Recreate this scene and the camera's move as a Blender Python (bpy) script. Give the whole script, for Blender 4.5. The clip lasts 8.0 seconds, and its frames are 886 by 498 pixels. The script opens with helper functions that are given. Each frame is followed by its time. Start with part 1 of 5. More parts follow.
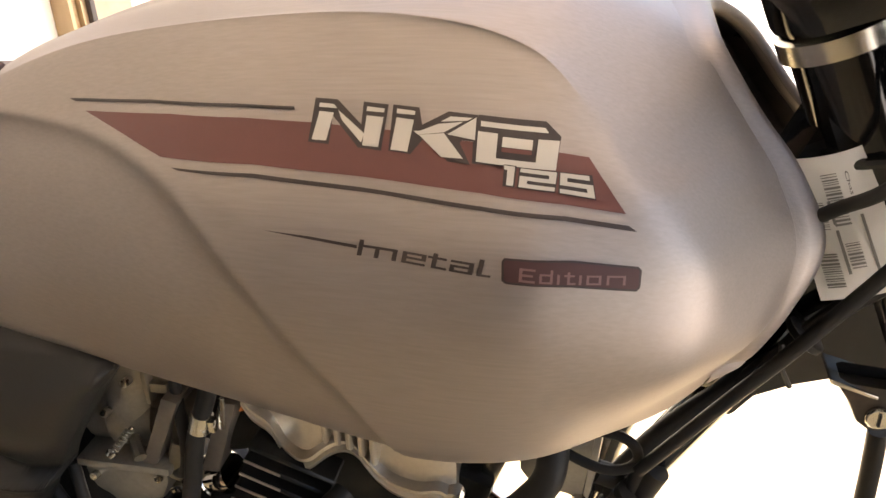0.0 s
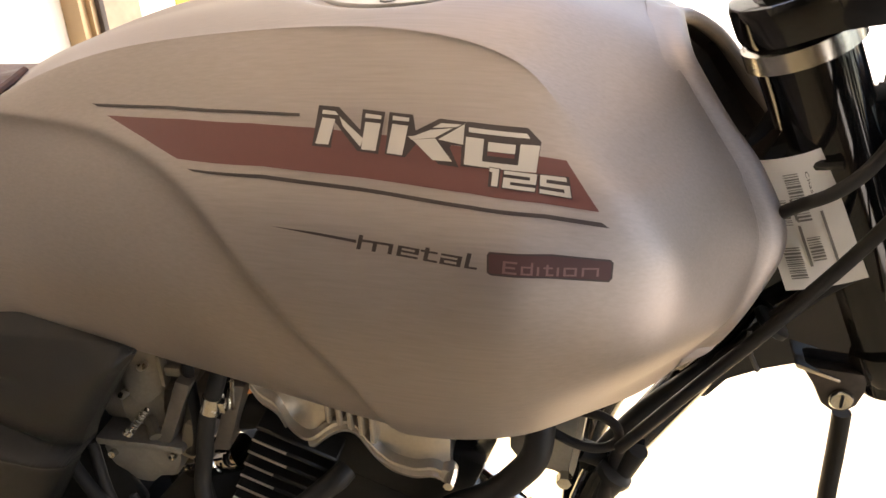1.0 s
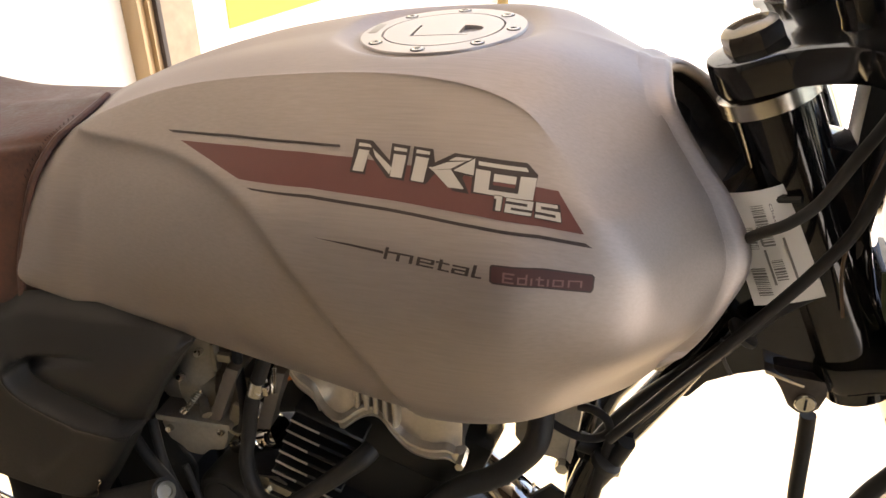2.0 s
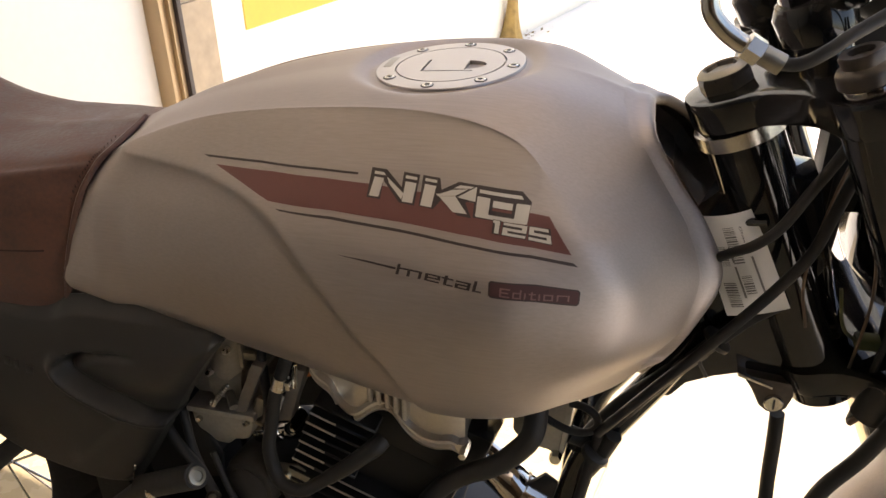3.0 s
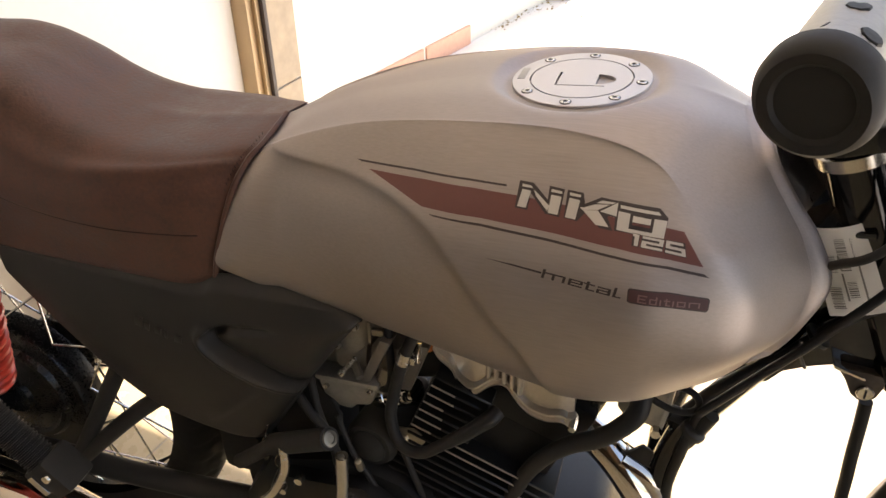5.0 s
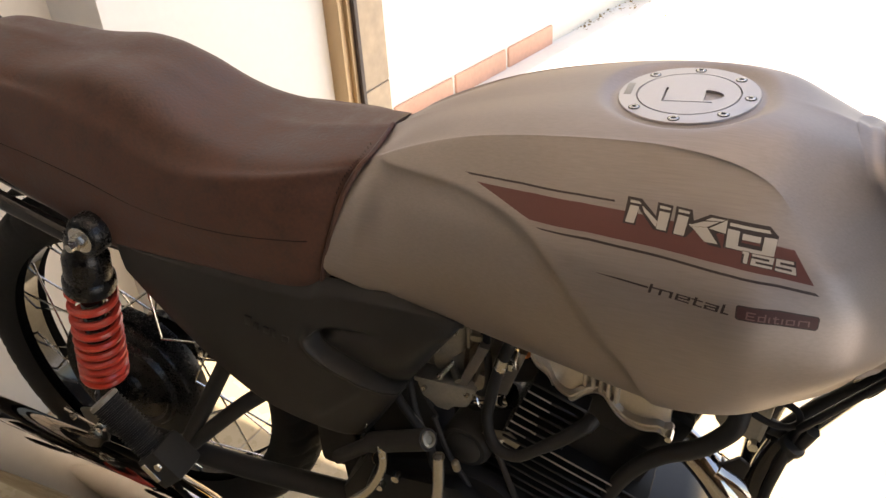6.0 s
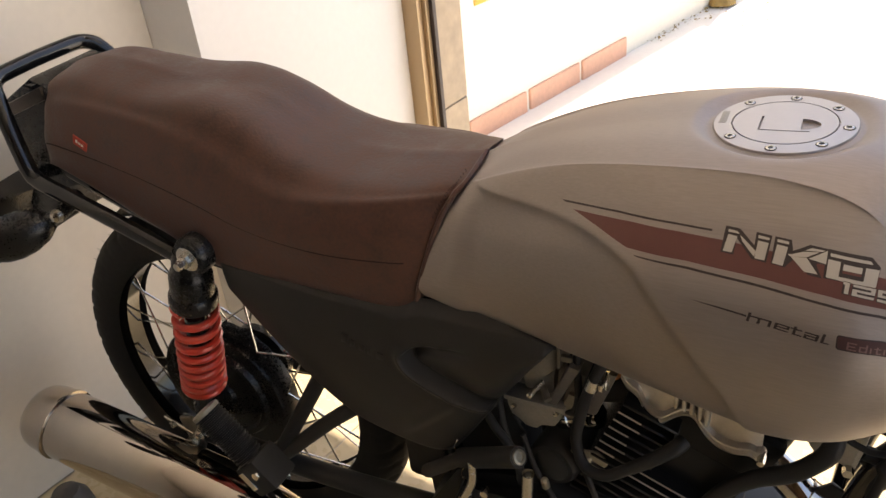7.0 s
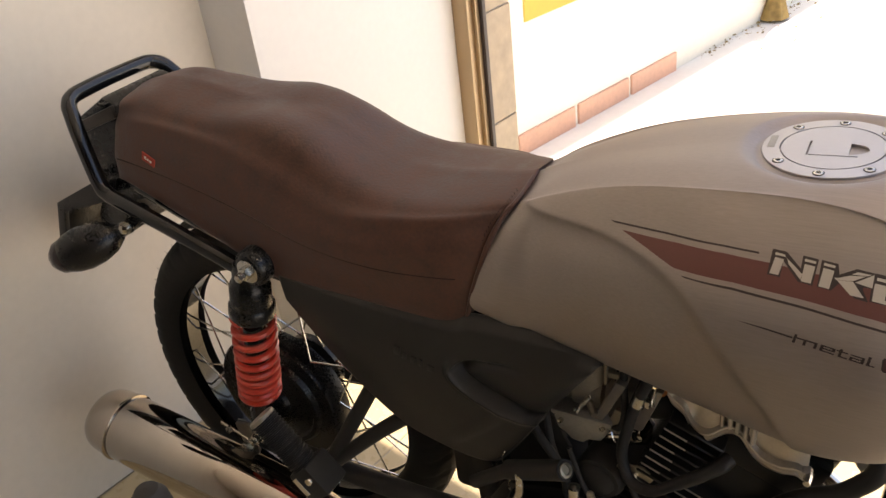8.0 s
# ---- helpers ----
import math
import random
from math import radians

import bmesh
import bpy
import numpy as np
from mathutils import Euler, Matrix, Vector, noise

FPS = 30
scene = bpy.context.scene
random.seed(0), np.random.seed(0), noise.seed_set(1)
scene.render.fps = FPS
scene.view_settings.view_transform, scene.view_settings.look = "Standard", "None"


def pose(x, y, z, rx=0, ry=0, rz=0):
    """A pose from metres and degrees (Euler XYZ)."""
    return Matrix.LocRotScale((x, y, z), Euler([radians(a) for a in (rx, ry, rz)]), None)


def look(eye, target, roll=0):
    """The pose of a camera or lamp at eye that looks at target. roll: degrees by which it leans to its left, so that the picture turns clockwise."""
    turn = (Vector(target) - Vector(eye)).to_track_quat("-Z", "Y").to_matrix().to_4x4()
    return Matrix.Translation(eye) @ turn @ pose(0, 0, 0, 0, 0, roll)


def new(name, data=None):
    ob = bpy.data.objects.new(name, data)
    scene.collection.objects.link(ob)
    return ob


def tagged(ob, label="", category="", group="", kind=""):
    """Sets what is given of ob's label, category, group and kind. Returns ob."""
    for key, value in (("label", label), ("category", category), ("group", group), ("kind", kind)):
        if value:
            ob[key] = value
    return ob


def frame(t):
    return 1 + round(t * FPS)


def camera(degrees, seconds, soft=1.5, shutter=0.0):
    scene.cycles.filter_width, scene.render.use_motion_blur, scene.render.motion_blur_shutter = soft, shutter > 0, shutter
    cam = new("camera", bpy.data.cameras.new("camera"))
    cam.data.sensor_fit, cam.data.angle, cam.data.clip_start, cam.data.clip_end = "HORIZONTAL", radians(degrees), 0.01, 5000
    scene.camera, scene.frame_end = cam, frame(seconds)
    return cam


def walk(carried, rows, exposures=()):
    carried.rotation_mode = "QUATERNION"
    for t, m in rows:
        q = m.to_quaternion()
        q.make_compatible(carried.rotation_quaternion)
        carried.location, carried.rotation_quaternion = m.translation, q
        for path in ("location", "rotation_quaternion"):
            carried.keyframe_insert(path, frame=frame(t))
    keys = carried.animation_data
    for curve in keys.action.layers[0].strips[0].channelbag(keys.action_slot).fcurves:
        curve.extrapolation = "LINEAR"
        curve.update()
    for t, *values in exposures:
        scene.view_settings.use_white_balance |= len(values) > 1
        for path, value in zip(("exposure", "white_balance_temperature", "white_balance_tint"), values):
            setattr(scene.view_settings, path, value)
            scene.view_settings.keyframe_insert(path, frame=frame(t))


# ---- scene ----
cam = camera(56.0, 8.0)
PATH = [
    (0, (0.111, -0.53, 0.937), (-0.261, 1.192, -0.01), -2.0),
    (0.5, (0.119, -0.542, 0.945), (-0.251, 1.173, -0.016), -2.2),
    (1, (0.125, -0.564, 0.959), (-0.253, 1.145, -0.009), -2.1),
    (1.5, (0.143, -0.603, 0.98), (-0.29, 1.103, 0.03), -2.0),
    (3, (0.177, -0.693, 1.061), (-0.307, 0.986, 0.088), -1.6),
    (3.5, (0.183, -0.717, 1.08), (-0.31, 0.943, 0.08), -1.8),
    (4, (0.167, -0.741, 1.104), (-0.339, 0.893, 0.067), -1.5),
    (4.2, (0.147, -0.746, 1.114), (-0.36, 0.889, 0.081), -1.1),
    (5.5, (0.081, -0.764, 1.163), (-0.5, 0.786, 0.041), -2.6),
    (6, (0.068, -0.779, 1.175), (-0.613, 0.747, 0.077), -3.7),
    (6.5, (0.055, -0.795, 1.195), (-0.667, 0.705, 0.086), -4.4),
    (7, (0.046, -0.805, 1.208), (-0.779, 0.668, 0.136), -6.2),
    (7.5, (0.049, -0.816, 1.222), (-0.824, 0.643, 0.168), -6.7),
    (8, (0.052, -0.828, 1.232), (-0.873, 0.608, 0.192), -7.3),
]
walk(cam, [(t, look(eye, target, roll)) for t, eye, target, roll in PATH],
     [(0.0, 2.22, 8000, 17), (0.5, 1.99, 8000, 17), (1.5, 1.99, 7900, 17), (3.0, 1.4, 7800, 17), (5.5, 1.55, 7800, 17), (6.5, 1.25, 7900, 17), (8.0, 1.25, 8000, 17)])

FLOOR = -0.03          # height of the floor under the tyres
ROOM = math.radians(-10.0)   # the room stands turned against the motorcycle


# ---------------------------------------------------------------- light
world = bpy.data.worlds.new("sky")
scene.world = world
world.use_nodes = True
wn = world.node_tree.nodes
sky = wn.new("ShaderNodeTexSky")
sky.sky_type, sky.sun_disc = "NISHITA", False
sky.sun_elevation, sky.sun_rotation = radians(71), radians(10)
wn["Background"].inputs["Strength"].default_value = 0.15
world.node_tree.links.new(sky.outputs[0], wn["Background"].inputs["Color"])
sun = new("sun", bpy.data.lights.new("sun", "SUN"))
sun.data.energy, sun.data.angle, sun.data.color = 3.6, radians(0.5), (1.0, 0.97, 0.92)
sun.matrix_world = look((0.5, 2.7, 8.2), (0, 0, 0))


# ---------------------------------------------------------------- materials
def nodes_of(name):
    m = bpy.data.materials.new(name)
    m.use_nodes = True
    nt = m.node_tree
    return m, nt, nt.nodes["Principled BSDF"]


def surface(name, colour, rough=0.5, metal=0.0, vary=0.12, grain=120.0, bump=0.15, blotch=6.0, stretch=(1, 1, 1), coat=0.0,
            sheen=0.0, rvary=0.12, depth=0.0006, spec=0.5):
    """Paint, plastic, rubber, metal, plaster: a base colour with blotches and grain, and fine relief."""
    m, nt, b = nodes_of(name)
    tc = nt.nodes.new("ShaderNodeTexCoord")
    mp = nt.nodes.new("ShaderNodeMapping")
    mp.inputs["Scale"].default_value = stretch
    nt.links.new(tc.outputs["Object"], mp.inputs["Vector"])
    big, fine = nt.nodes.new("ShaderNodeTexNoise"), nt.nodes.new("ShaderNodeTexNoise")
    big.inputs["Scale"].default_value, big.inputs["Detail"].default_value = blotch, 4
    fine.inputs["Scale"].default_value, fine.inputs["Detail"].default_value = grain, 5
    nt.links.new(tc.outputs["Object"], big.inputs["Vector"])
    nt.links.new(mp.outputs[0], fine.inputs["Vector"])
    mix = nt.nodes.new("ShaderNodeMix")
    mix.data_type = "FLOAT"
    mix.inputs[0].default_value = 0.45
    nt.links.new(big.outputs["Fac"], mix.inputs[2])
    nt.links.new(fine.outputs["Fac"], mix.inputs[3])
    ramp = nt.nodes.new("ShaderNodeValToRGB")
    c = colour
    ramp.color_ramp.elements[0].position, ramp.color_ramp.elements[1].position = 0.3, 0.7
    ramp.color_ramp.elements[0].color = (*[v * (1 - vary) for v in c], 1)
    ramp.color_ramp.elements[1].color = (*[min(1, v * (1 + vary)) for v in c], 1)
    nt.links.new(mix.outputs[0], ramp.inputs[0])
    nt.links.new(ramp.outputs[0], b.inputs["Base Color"])
    mr = nt.nodes.new("ShaderNodeMapRange")
    mr.inputs["To Min"].default_value, mr.inputs["To Max"].default_value = max(0.02, rough - rvary), min(1, rough + rvary)
    mr.inputs["From Min"].default_value, mr.inputs["From Max"].default_value = 0.3, 0.7
    nt.links.new(mix.outputs[0], mr.inputs["Value"])
    nt.links.new(mr.outputs[0], b.inputs["Roughness"])
    bp = nt.nodes.new("ShaderNodeBump")
    bp.inputs["Strength"].default_value, bp.inputs["Distance"].default_value = bump, depth
    nt.links.new(fine.outputs["Fac"], bp.inputs["Height"])
    nt.links.new(bp.outputs[0], b.inputs["Normal"])
    b.inputs["Metallic"].default_value = metal
    b.inputs["Coat Weight"].default_value = coat
    b.inputs["Sheen Weight"].default_value = sheen
    b.inputs["Specular IOR Level"].default_value = spec
    return m


BRUSHED = surface("brushed_metal", (0.326, 0.282, 0.257), 0.51, 0.80, 0.15, 620, 0.40, 5, (0.030, 1, 1), rvary=0.07, depth=0.00022)
CAP_METAL = surface("machined_cap_metal", (0.46, 0.43, 0.41), 0.38, 0.85, 0.04, 200, 0.0, 9, rvary=0.03, depth=0.0001)
SUEDE = surface("brown_leatherette", (0.074, 0.0295, 0.0175), 0.55, 0, 0.42, 240, 0.7, 34, sheen=0.08, spec=0.46, rvary=0.16)
THREAD = surface("brown_thread", (0.030, 0.016, 0.012), 0.8, spec=0.2)
RED_TAG = surface("red_fabric", (0.42, 0.05, 0.03), 0.8)
WHITE_INK = surface("white_ink", (0.75, 0.72, 0.66), 0.6, vary=0.04)
GREY_INK = surface("faded_grey_ink", (0.20, 0.19, 0.17), 0.6, vary=0.1)
DARK_INK = surface("dark_brown_ink", (0.035, 0.022, 0.018), 0.5, vary=0.05)
SPACER_GREY = surface("grey_brown_spacer", (0.15, 0.128, 0.105), 0.5, 0.2, 0.2, 200, 0.2, 20)
DRY_LEAF = surface("dry_leaf", (0.28, 0.19, 0.06), 0.8, 0, 0.4, 40, 0.2, 30)
BADGE_FILM = surface("dark_maroon_film", (0.058, 0.022, 0.020), 0.45, 0.1, 0.07, 200, 0.03)
BROWN_PLASTIC = surface("brown_plastic", (0.10, 0.055, 0.030), 0.5, 0, 0.2, 160, 0.2)
MAROON = surface("maroon_film", (0.125, 0.040, 0.032), 0.45, 0.1, 0.07, 200, 0.03)
PINK_INK = surface("faded_pink_ink", (0.155, 0.085, 0.078), 0.5, vary=0.05)
CREAM_FILM = surface("pale_silver_film", (0.48, 0.44, 0.38), 0.42, 0.3, 0.04)
BLACK_PLASTIC = surface("black_plastic", (0.022, 0.0200, 0.0174), 0.48, 0, 0.2, 500, 0.18, 8, spec=0.32)
BLACK_PAINT = surface("black_gloss_paint", (0.008, 0.0078, 0.0078), 0.08, 0, 0.2, 60, 0.01, 8, spec=0.5, rvary=0.05)
BLACK_MATT = surface("black_matt_paint", (0.028, 0.0260, 0.0235), 0.52, 0, 0.14, 200, 0.2, 8, spec=0.16)
ENGINE_BLACK = surface("black_engine_paint", (0.007, 0.0066, 0.0062), 0.46, 0, 0.2, 200, 0.1, 8, spec=0.3)
SATIN_BLACK = surface("satin_black_plastic", (0.009, 0.0087, 0.0084), 0.28, 0, 0.2, 300, 0.02, 8, spec=0.35)
RUBBER = surface("black_rubber", (0.019, 0.0176, 0.0162), 0.55, 0, 0.2, 200, 0.1, spec=0.25)
TYRE = surface("tyre_rubber", (0.012, 0.0112, 0.0106), 0.7, 0, 0.25, 140, 0.3, spec=0.3)
RED_PAINT = surface("red_spring_paint", (0.55, 0.045, 0.025), 0.32, 0, 0.1, 90, 0.05, coat=0.3)
CHROME = surface("chrome", (0.56, 0.53, 0.49), 0.07, 1.0, 0.06, 40, 0.01, rvary=0.04)
# chrome again, base darkened in place of the dark surroundings it would mirror
DIM_REFLECTION_CHROME = surface("chrome_with_dimmed_reflections", (0.44, 0.395, 0.35), 0.06, 1.0, 0.08, 40, 0.01, rvary=0.04)
DULL_STEEL = surface("dull_plated_steel", (0.26, 0.24, 0.20), 0.36, 0.9, 0.25, 140, 0.15)
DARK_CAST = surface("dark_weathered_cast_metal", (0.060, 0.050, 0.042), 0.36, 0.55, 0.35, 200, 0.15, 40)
COPPER = surface("copper", (0.60, 0.22, 0.08), 0.35, 1.0, 0.2)
ZINC = surface("zinc_plated_steel", (0.55, 0.53, 0.48), 0.24, 1.0, 0.15, 120, 0.02, rvary=0.06)
RUSTY = surface("rusty_steel", (0.25, 0.13, 0.06), 0.6, 0.5, 0.4, 160, 0.3)
CAST = surface("cast_aluminium", (0.54, 0.495, 0.43), 0.33, 0.85, 0.10, 260, 0.04, 14, rvary=0.06)
GREY_CAST = surface("grey_cast_alloy", (0.30, 0.28, 0.24), 0.42, 0.55, 0.20, 260, 0.3, 14)
PAPER = surface("white_paper", (0.72, 0.70, 0.66), 0.8, 0, 0.04, 90, 0.1)
# for unseen walls only: kept dark to lower the light bounced onto the motorcycle
LOW_BOUNCE_PLASTER = surface("low_bounce_plaster", (0.150, 0.100, 0.061), 0.85, 0, 0.08, 60, 0.2, 1.6)
PLASTER = surface("cream_plaster", (0.64, 0.585, 0.51), 0.85, 0, 0.05, 60, 0.2, 1.6)
CEILING_PAINT = surface("warm_white_ceiling_paint", (0.80, 0.745, 0.67), 0.85, 0, 0.03, 60, 0.2, 1.6)
WHITE_PLASTER = surface("white_plaster", (0.80, 0.78, 0.75), 0.85, 0, 0.03, 60, 0.2, 1.6)
YELLOW_PLASTER = surface("yellow_plaster", (0.72, 0.45, 0.10), 0.85, 0, 0.06, 60, 0.2, 1.6)
CREAM_PAINT = surface("cream_wall_paint", (0.84, 0.80, 0.70), 0.85, 0, 0.05, 60, 0.2, 1.6)
TERRACOTTA = surface("terracotta", (0.70, 0.40, 0.28), 0.7, 0, 0.12, 60, 0.2, 5)
CONCRETE = surface("pale_concrete", (0.82, 0.80, 0.76), 0.8, 0, 0.05, 30, 0.3, 0.8)
FLOOR_TILE = surface("tan_floor_tile", (0.58, 0.47, 0.29), 0.25, 0, 0.06, 30, 0.03, 3)
PALE_GROUT = surface("pale_grout", (0.62, 0.55, 0.46), 0.9, 0, 0.06, 80, 0.2)
GROUT = surface("pale_floor_grout", (0.50, 0.44, 0.34), 0.9, 0, 0.1, 80, 0.3)
BRONZE_ALU = surface("bronze_aluminium", (0.42, 0.305, 0.185), 0.4, 0.5, 0.06, 200, 0.05, stretch=(1, 1, 0.05))
STONE_TILE = surface("beige_stone_tile", (0.40, 0.31, 0.21), 0.5, 0, 0.2, 40, 0.2, 12)
LENS = surface("smoked_lens", (0.03, 0.02, 0.02), 0.12, 0, 0.1)
LEAF = surface("leaf_green", (0.075, 0.085, 0.03), 0.6, 0, 0.3)
BARK = surface("yellowish_bark", (0.30, 0.20, 0.07), 0.9, 0, 0.4, 40, 0.6, 10)


# ---------------------------------------------------------------- mesh tools
def finish(name, bm, material, parent=None, label="", smooth=40):
    me = bpy.data.meshes.new(name)
    bmesh.ops.recalc_face_normals(bm, faces=bm.faces)
    for f in bm.faces:
        f.smooth = smooth > 0
    for e in bm.edges:
        if len(e.link_faces) == 2 and e.calc_face_angle(0) > radians(max(smooth, 1)):
            e.smooth = False
    bm.to_mesh(me)
    bm.free()
    me.materials.append(material)
    ob = new(name, me)
    if parent:
        ob.parent = parent
    if label:
        ob["label"] = label
    return ob


PLACE = Vector((0, 0, 0))   # where the group of parts that is being built sits


def part(name, bm, material, parent, label="", smooth=40):
    if PLACE.length:
        bmesh.ops.translate(bm, vec=PLACE, verts=bm.verts)
    return finish(name, bm, material, parent, label, smooth)


def thing(name, label, category, at=(0, 0, 0), group="", kind=""):
    ob = new(name)
    ob.empty_display_size = 0.1
    ob.location = at
    return tagged(ob, label, category, group, kind)


def spline(points, n):
    """n points evenly in parameter along a smooth curve through the points."""
    P = [Vector(p) for p in points]
    if len(P) == 2:
        return [P[0].lerp(P[1], i / (n - 1)) for i in range(n)]
    out = []
    for i in range(n):
        s = i / (n - 1) * (len(P) - 1)
        k = min(int(s), len(P) - 2)
        u = s - k
        a, b, c, d = P[max(k - 1, 0)], P[k], P[k + 1], P[min(k + 2, len(P) - 1)]
        if k == 0:
            a = 2 * b - c
        if k == len(P) - 2:
            d = 2 * c - b
        out.append(0.5 * ((2 * b) + (c - a) * u + (2 * a - 5 * b + 4 * c - d) * u * u + (3 * b - a - 3 * c + d) * u ** 3))
    return out


def grid_faces(bm, rows, close_u=False, close_v=False):
    n, m = len(rows), len(rows[0])
    for i in range(n if close_u else n - 1):
        for j in range(m if close_v else m - 1):
            a, b = rows[i][j], rows[(i + 1) % n][j]
            c, d = rows[(i + 1) % n][(j + 1) % m], rows[i][(j + 1) % m]
            if len({a, b, c, d}) == 4:
                bm.faces.new((a, b, c, d))


def tube(points, radius, n=24, sides=10, bm=None, caps=True):
    """A round bar swept along a smooth curve; radius may be a list along the curve."""
    bm = bm or bmesh.new()
    P = spline(points, n)
    R = [radius] * n if not isinstance(radius, (list, tuple)) else [
        float(np.interp(i / (n - 1), np.linspace(0, 1, len(radius)), radius)) for i in range(n)]
    up, rows = None, []
    for i in range(n):
        t = (P[min(i + 1, n - 1)] - P[max(i - 1, 0)]).normalized()
        if up is None:
            up = t.cross(Vector((0, 0, 1)) if abs(t.z) < 0.9 else Vector((1, 0, 0))).normalized()
        up = (up - t * up.dot(t)).normalized()
        side = t.cross(up)
        rows.append([bm.verts.new(P[i] + R[i] * (math.cos(2 * math.pi * k / sides) * up + math.sin(2 * math.pi * k / sides) * side))
                     for k in range(sides)])
    grid_faces(bm, rows, close_v=True)
    if caps:
        bm.faces.new(rows[0]), bm.faces.new(rows[-1])
    return bm


def frame_along(axis):
    a = Vector(axis).normalized()
    return a.to_track_quat("Z", "Y").to_matrix()


def lathe(profile, origin, axis, sides=32, bm=None, closed=False):
    """profile: (radius, height along the axis) pairs."""
    bm = bm or bmesh.new()
    m, o = frame_along(axis), Vector(origin)
    rows = []
    for r, h in profile:
        rows.append([bm.verts.new(o + m @ Vector((r * math.cos(2 * math.pi * k / sides), r * math.sin(2 * math.pi * k / sides), h)))
                     for k in range(sides)])
    grid_faces(bm, rows, close_v=True, close_u=closed)
    if not closed:
        for row, (r, h) in ((rows[0], profile[0]), (rows[-1], profile[-1])):
            if r > 1e-5:
                bm.faces.new(row)
    bmesh.ops.remove_doubles(bm, verts=bm.verts, dist=1e-6)
    return bm


def box(lo, hi, bevel=0.003, bm=None, turn=None, seg=2):
    """A block between two corners with bevelled edges."""
    own = bmesh.new()
    bmesh.ops.create_cube(own, size=1)
    for v in own.verts:
        v.co = Vector([(lo[i] + hi[i]) / 2 + v.co[i] * (hi[i] - lo[i]) for i in range(3)])
    if bevel:
        bmesh.ops.bevel(own, geom=own.edges[:], offset=bevel, segments=seg, profile=0.6, affect="EDGES")
    if turn is not None:
        bmesh.ops.transform(own, matrix=turn, verts=own.verts)
    if bm is None:
        return own
    me = bpy.data.meshes.new("scrap")
    own.to_mesh(me)
    own.free()
    bm.from_mesh(me)
    bpy.data.meshes.remove(me)
    return bm


def plate(outline, y0, y1, bevel=0.002, turn=None, axes="xz"):
    """A flat plate: an outline in x, z (or u, v), with thickness from y0 to y1."""
    bm = bmesh.new()
    if axes == "xz":
        a = [bm.verts.new((p[0], y0, p[1])) for p in outline]
        f = bm.faces.new(a)
        got = bmesh.ops.extrude_face_region(bm, geom=[f])
        bmesh.ops.translate(bm, vec=(0, y1 - y0, 0), verts=[g for g in got["geom"] if isinstance(g, bmesh.types.BMVert)])
    else:
        a = [bm.verts.new((p[0], p[1], y0)) for p in outline]
        f = bm.faces.new(a)
        got = bmesh.ops.extrude_face_region(bm, geom=[f])
        bmesh.ops.translate(bm, vec=(0, 0, y1 - y0), verts=[g for g in got["geom"] if isinstance(g, bmesh.types.BMVert)])
    bmesh.ops.recalc_face_normals(bm, faces=bm.faces)
    if bevel:
        sharp = [e for e in bm.edges if len(e.link_faces) == 2 and e.calc_face_angle(0) > 0.5]
        bmesh.ops.bevel(bm, geom=sharp, offset=bevel, segments=2, profile=0.6, affect="EDGES")
    if turn is not None:
        bmesh.ops.transform(bm, matrix=turn, verts=bm.verts)
    return bm


def knotted(points, knots, n):
    """Like spline(), with uneven knots, so that close points make a tight bend."""
    P = [Vector(p) for p in points]
    h = [b - a for a, b in zip(knots, knots[1:])]
    d = [(b - a) / w for a, b, w in zip(P, P[1:], h)]
    m = [d[0]] + [(d[i - 1] * h[i] + d[i] * h[i - 1]) / (h[i - 1] + h[i]) for i in range(1, len(d))] + [d[-1]]
    out = []
    for q in range(n):
        s = knots[0] + (knots[-1] - knots[0]) * q / (n - 1)
        k = max(i for i in range(len(h)) if s >= knots[i] - 1e-9)
        u, w = (s - knots[k]) / h[k], h[k]
        out.append(P[k] * (2 * u ** 3 - 3 * u * u + 1) + m[k] * w * (u ** 3 - 2 * u * u + u) + P[k + 1] * (3 * u * u - 2 * u ** 3) + m[k + 1] * w * (u ** 3 - u * u))
    return out


def tighten(points, k, before, after, knots):
    """Adds a point on either side of point k, to make the bend there tight."""
    i = knots.index(k)
    P = [Vector(p) for p in points]
    new_points = P[:i] + [P[i - 1].lerp(P[i], 1 - before), P[i], P[i].lerp(P[i + 1], after)] + P[i + 1:]
    return new_points, knots[:i] + [k - before, k, k + after] + knots[i + 1:]


def rails_surface(rails, nu, nv, bend_u=None, bend_v=None, plain=()):
    """A smooth sheet through guide curves: rows along the curves, columns across them; bends are tight at the points named."""
    along = []
    for k, r in enumerate(rails):
        if bend_u and k not in plain:
            along.append(knotted(*tighten(r, *bend_u, list(range(len(r)))), nu))
        else:
            along.append(knotted(r, list(range(len(r))), nu))
    out = []
    for i in range(nu):
        line = [along[k][i] for k in range(len(rails))]
        if bend_v:
            out.append(knotted(*tighten(line, *bend_v, list(range(len(line)))), nv))
        else:
            out.append(spline(line, nv))
    return out


def step(a, b, x):
    t = min(1.0, max(0.0, (x - a) / (b - a)))
    return t * t * (3 - 2 * t)


# ---------------------------------------------------------------- the room
def room(u, v, z=0.0):
    c, s = math.cos(ROOM), math.sin(ROOM)
    return Vector((c * u - s * v, s * u + c * v, z))


TURNED = Matrix.Rotation(ROOM, 4, "Z")


def block(name, lo, hi, material, label, category, bevel=0.003, kind="structure"):
    return tagged(finish(name, box(lo, hi, bevel, turn=TURNED), material), label, category, kind=kind)


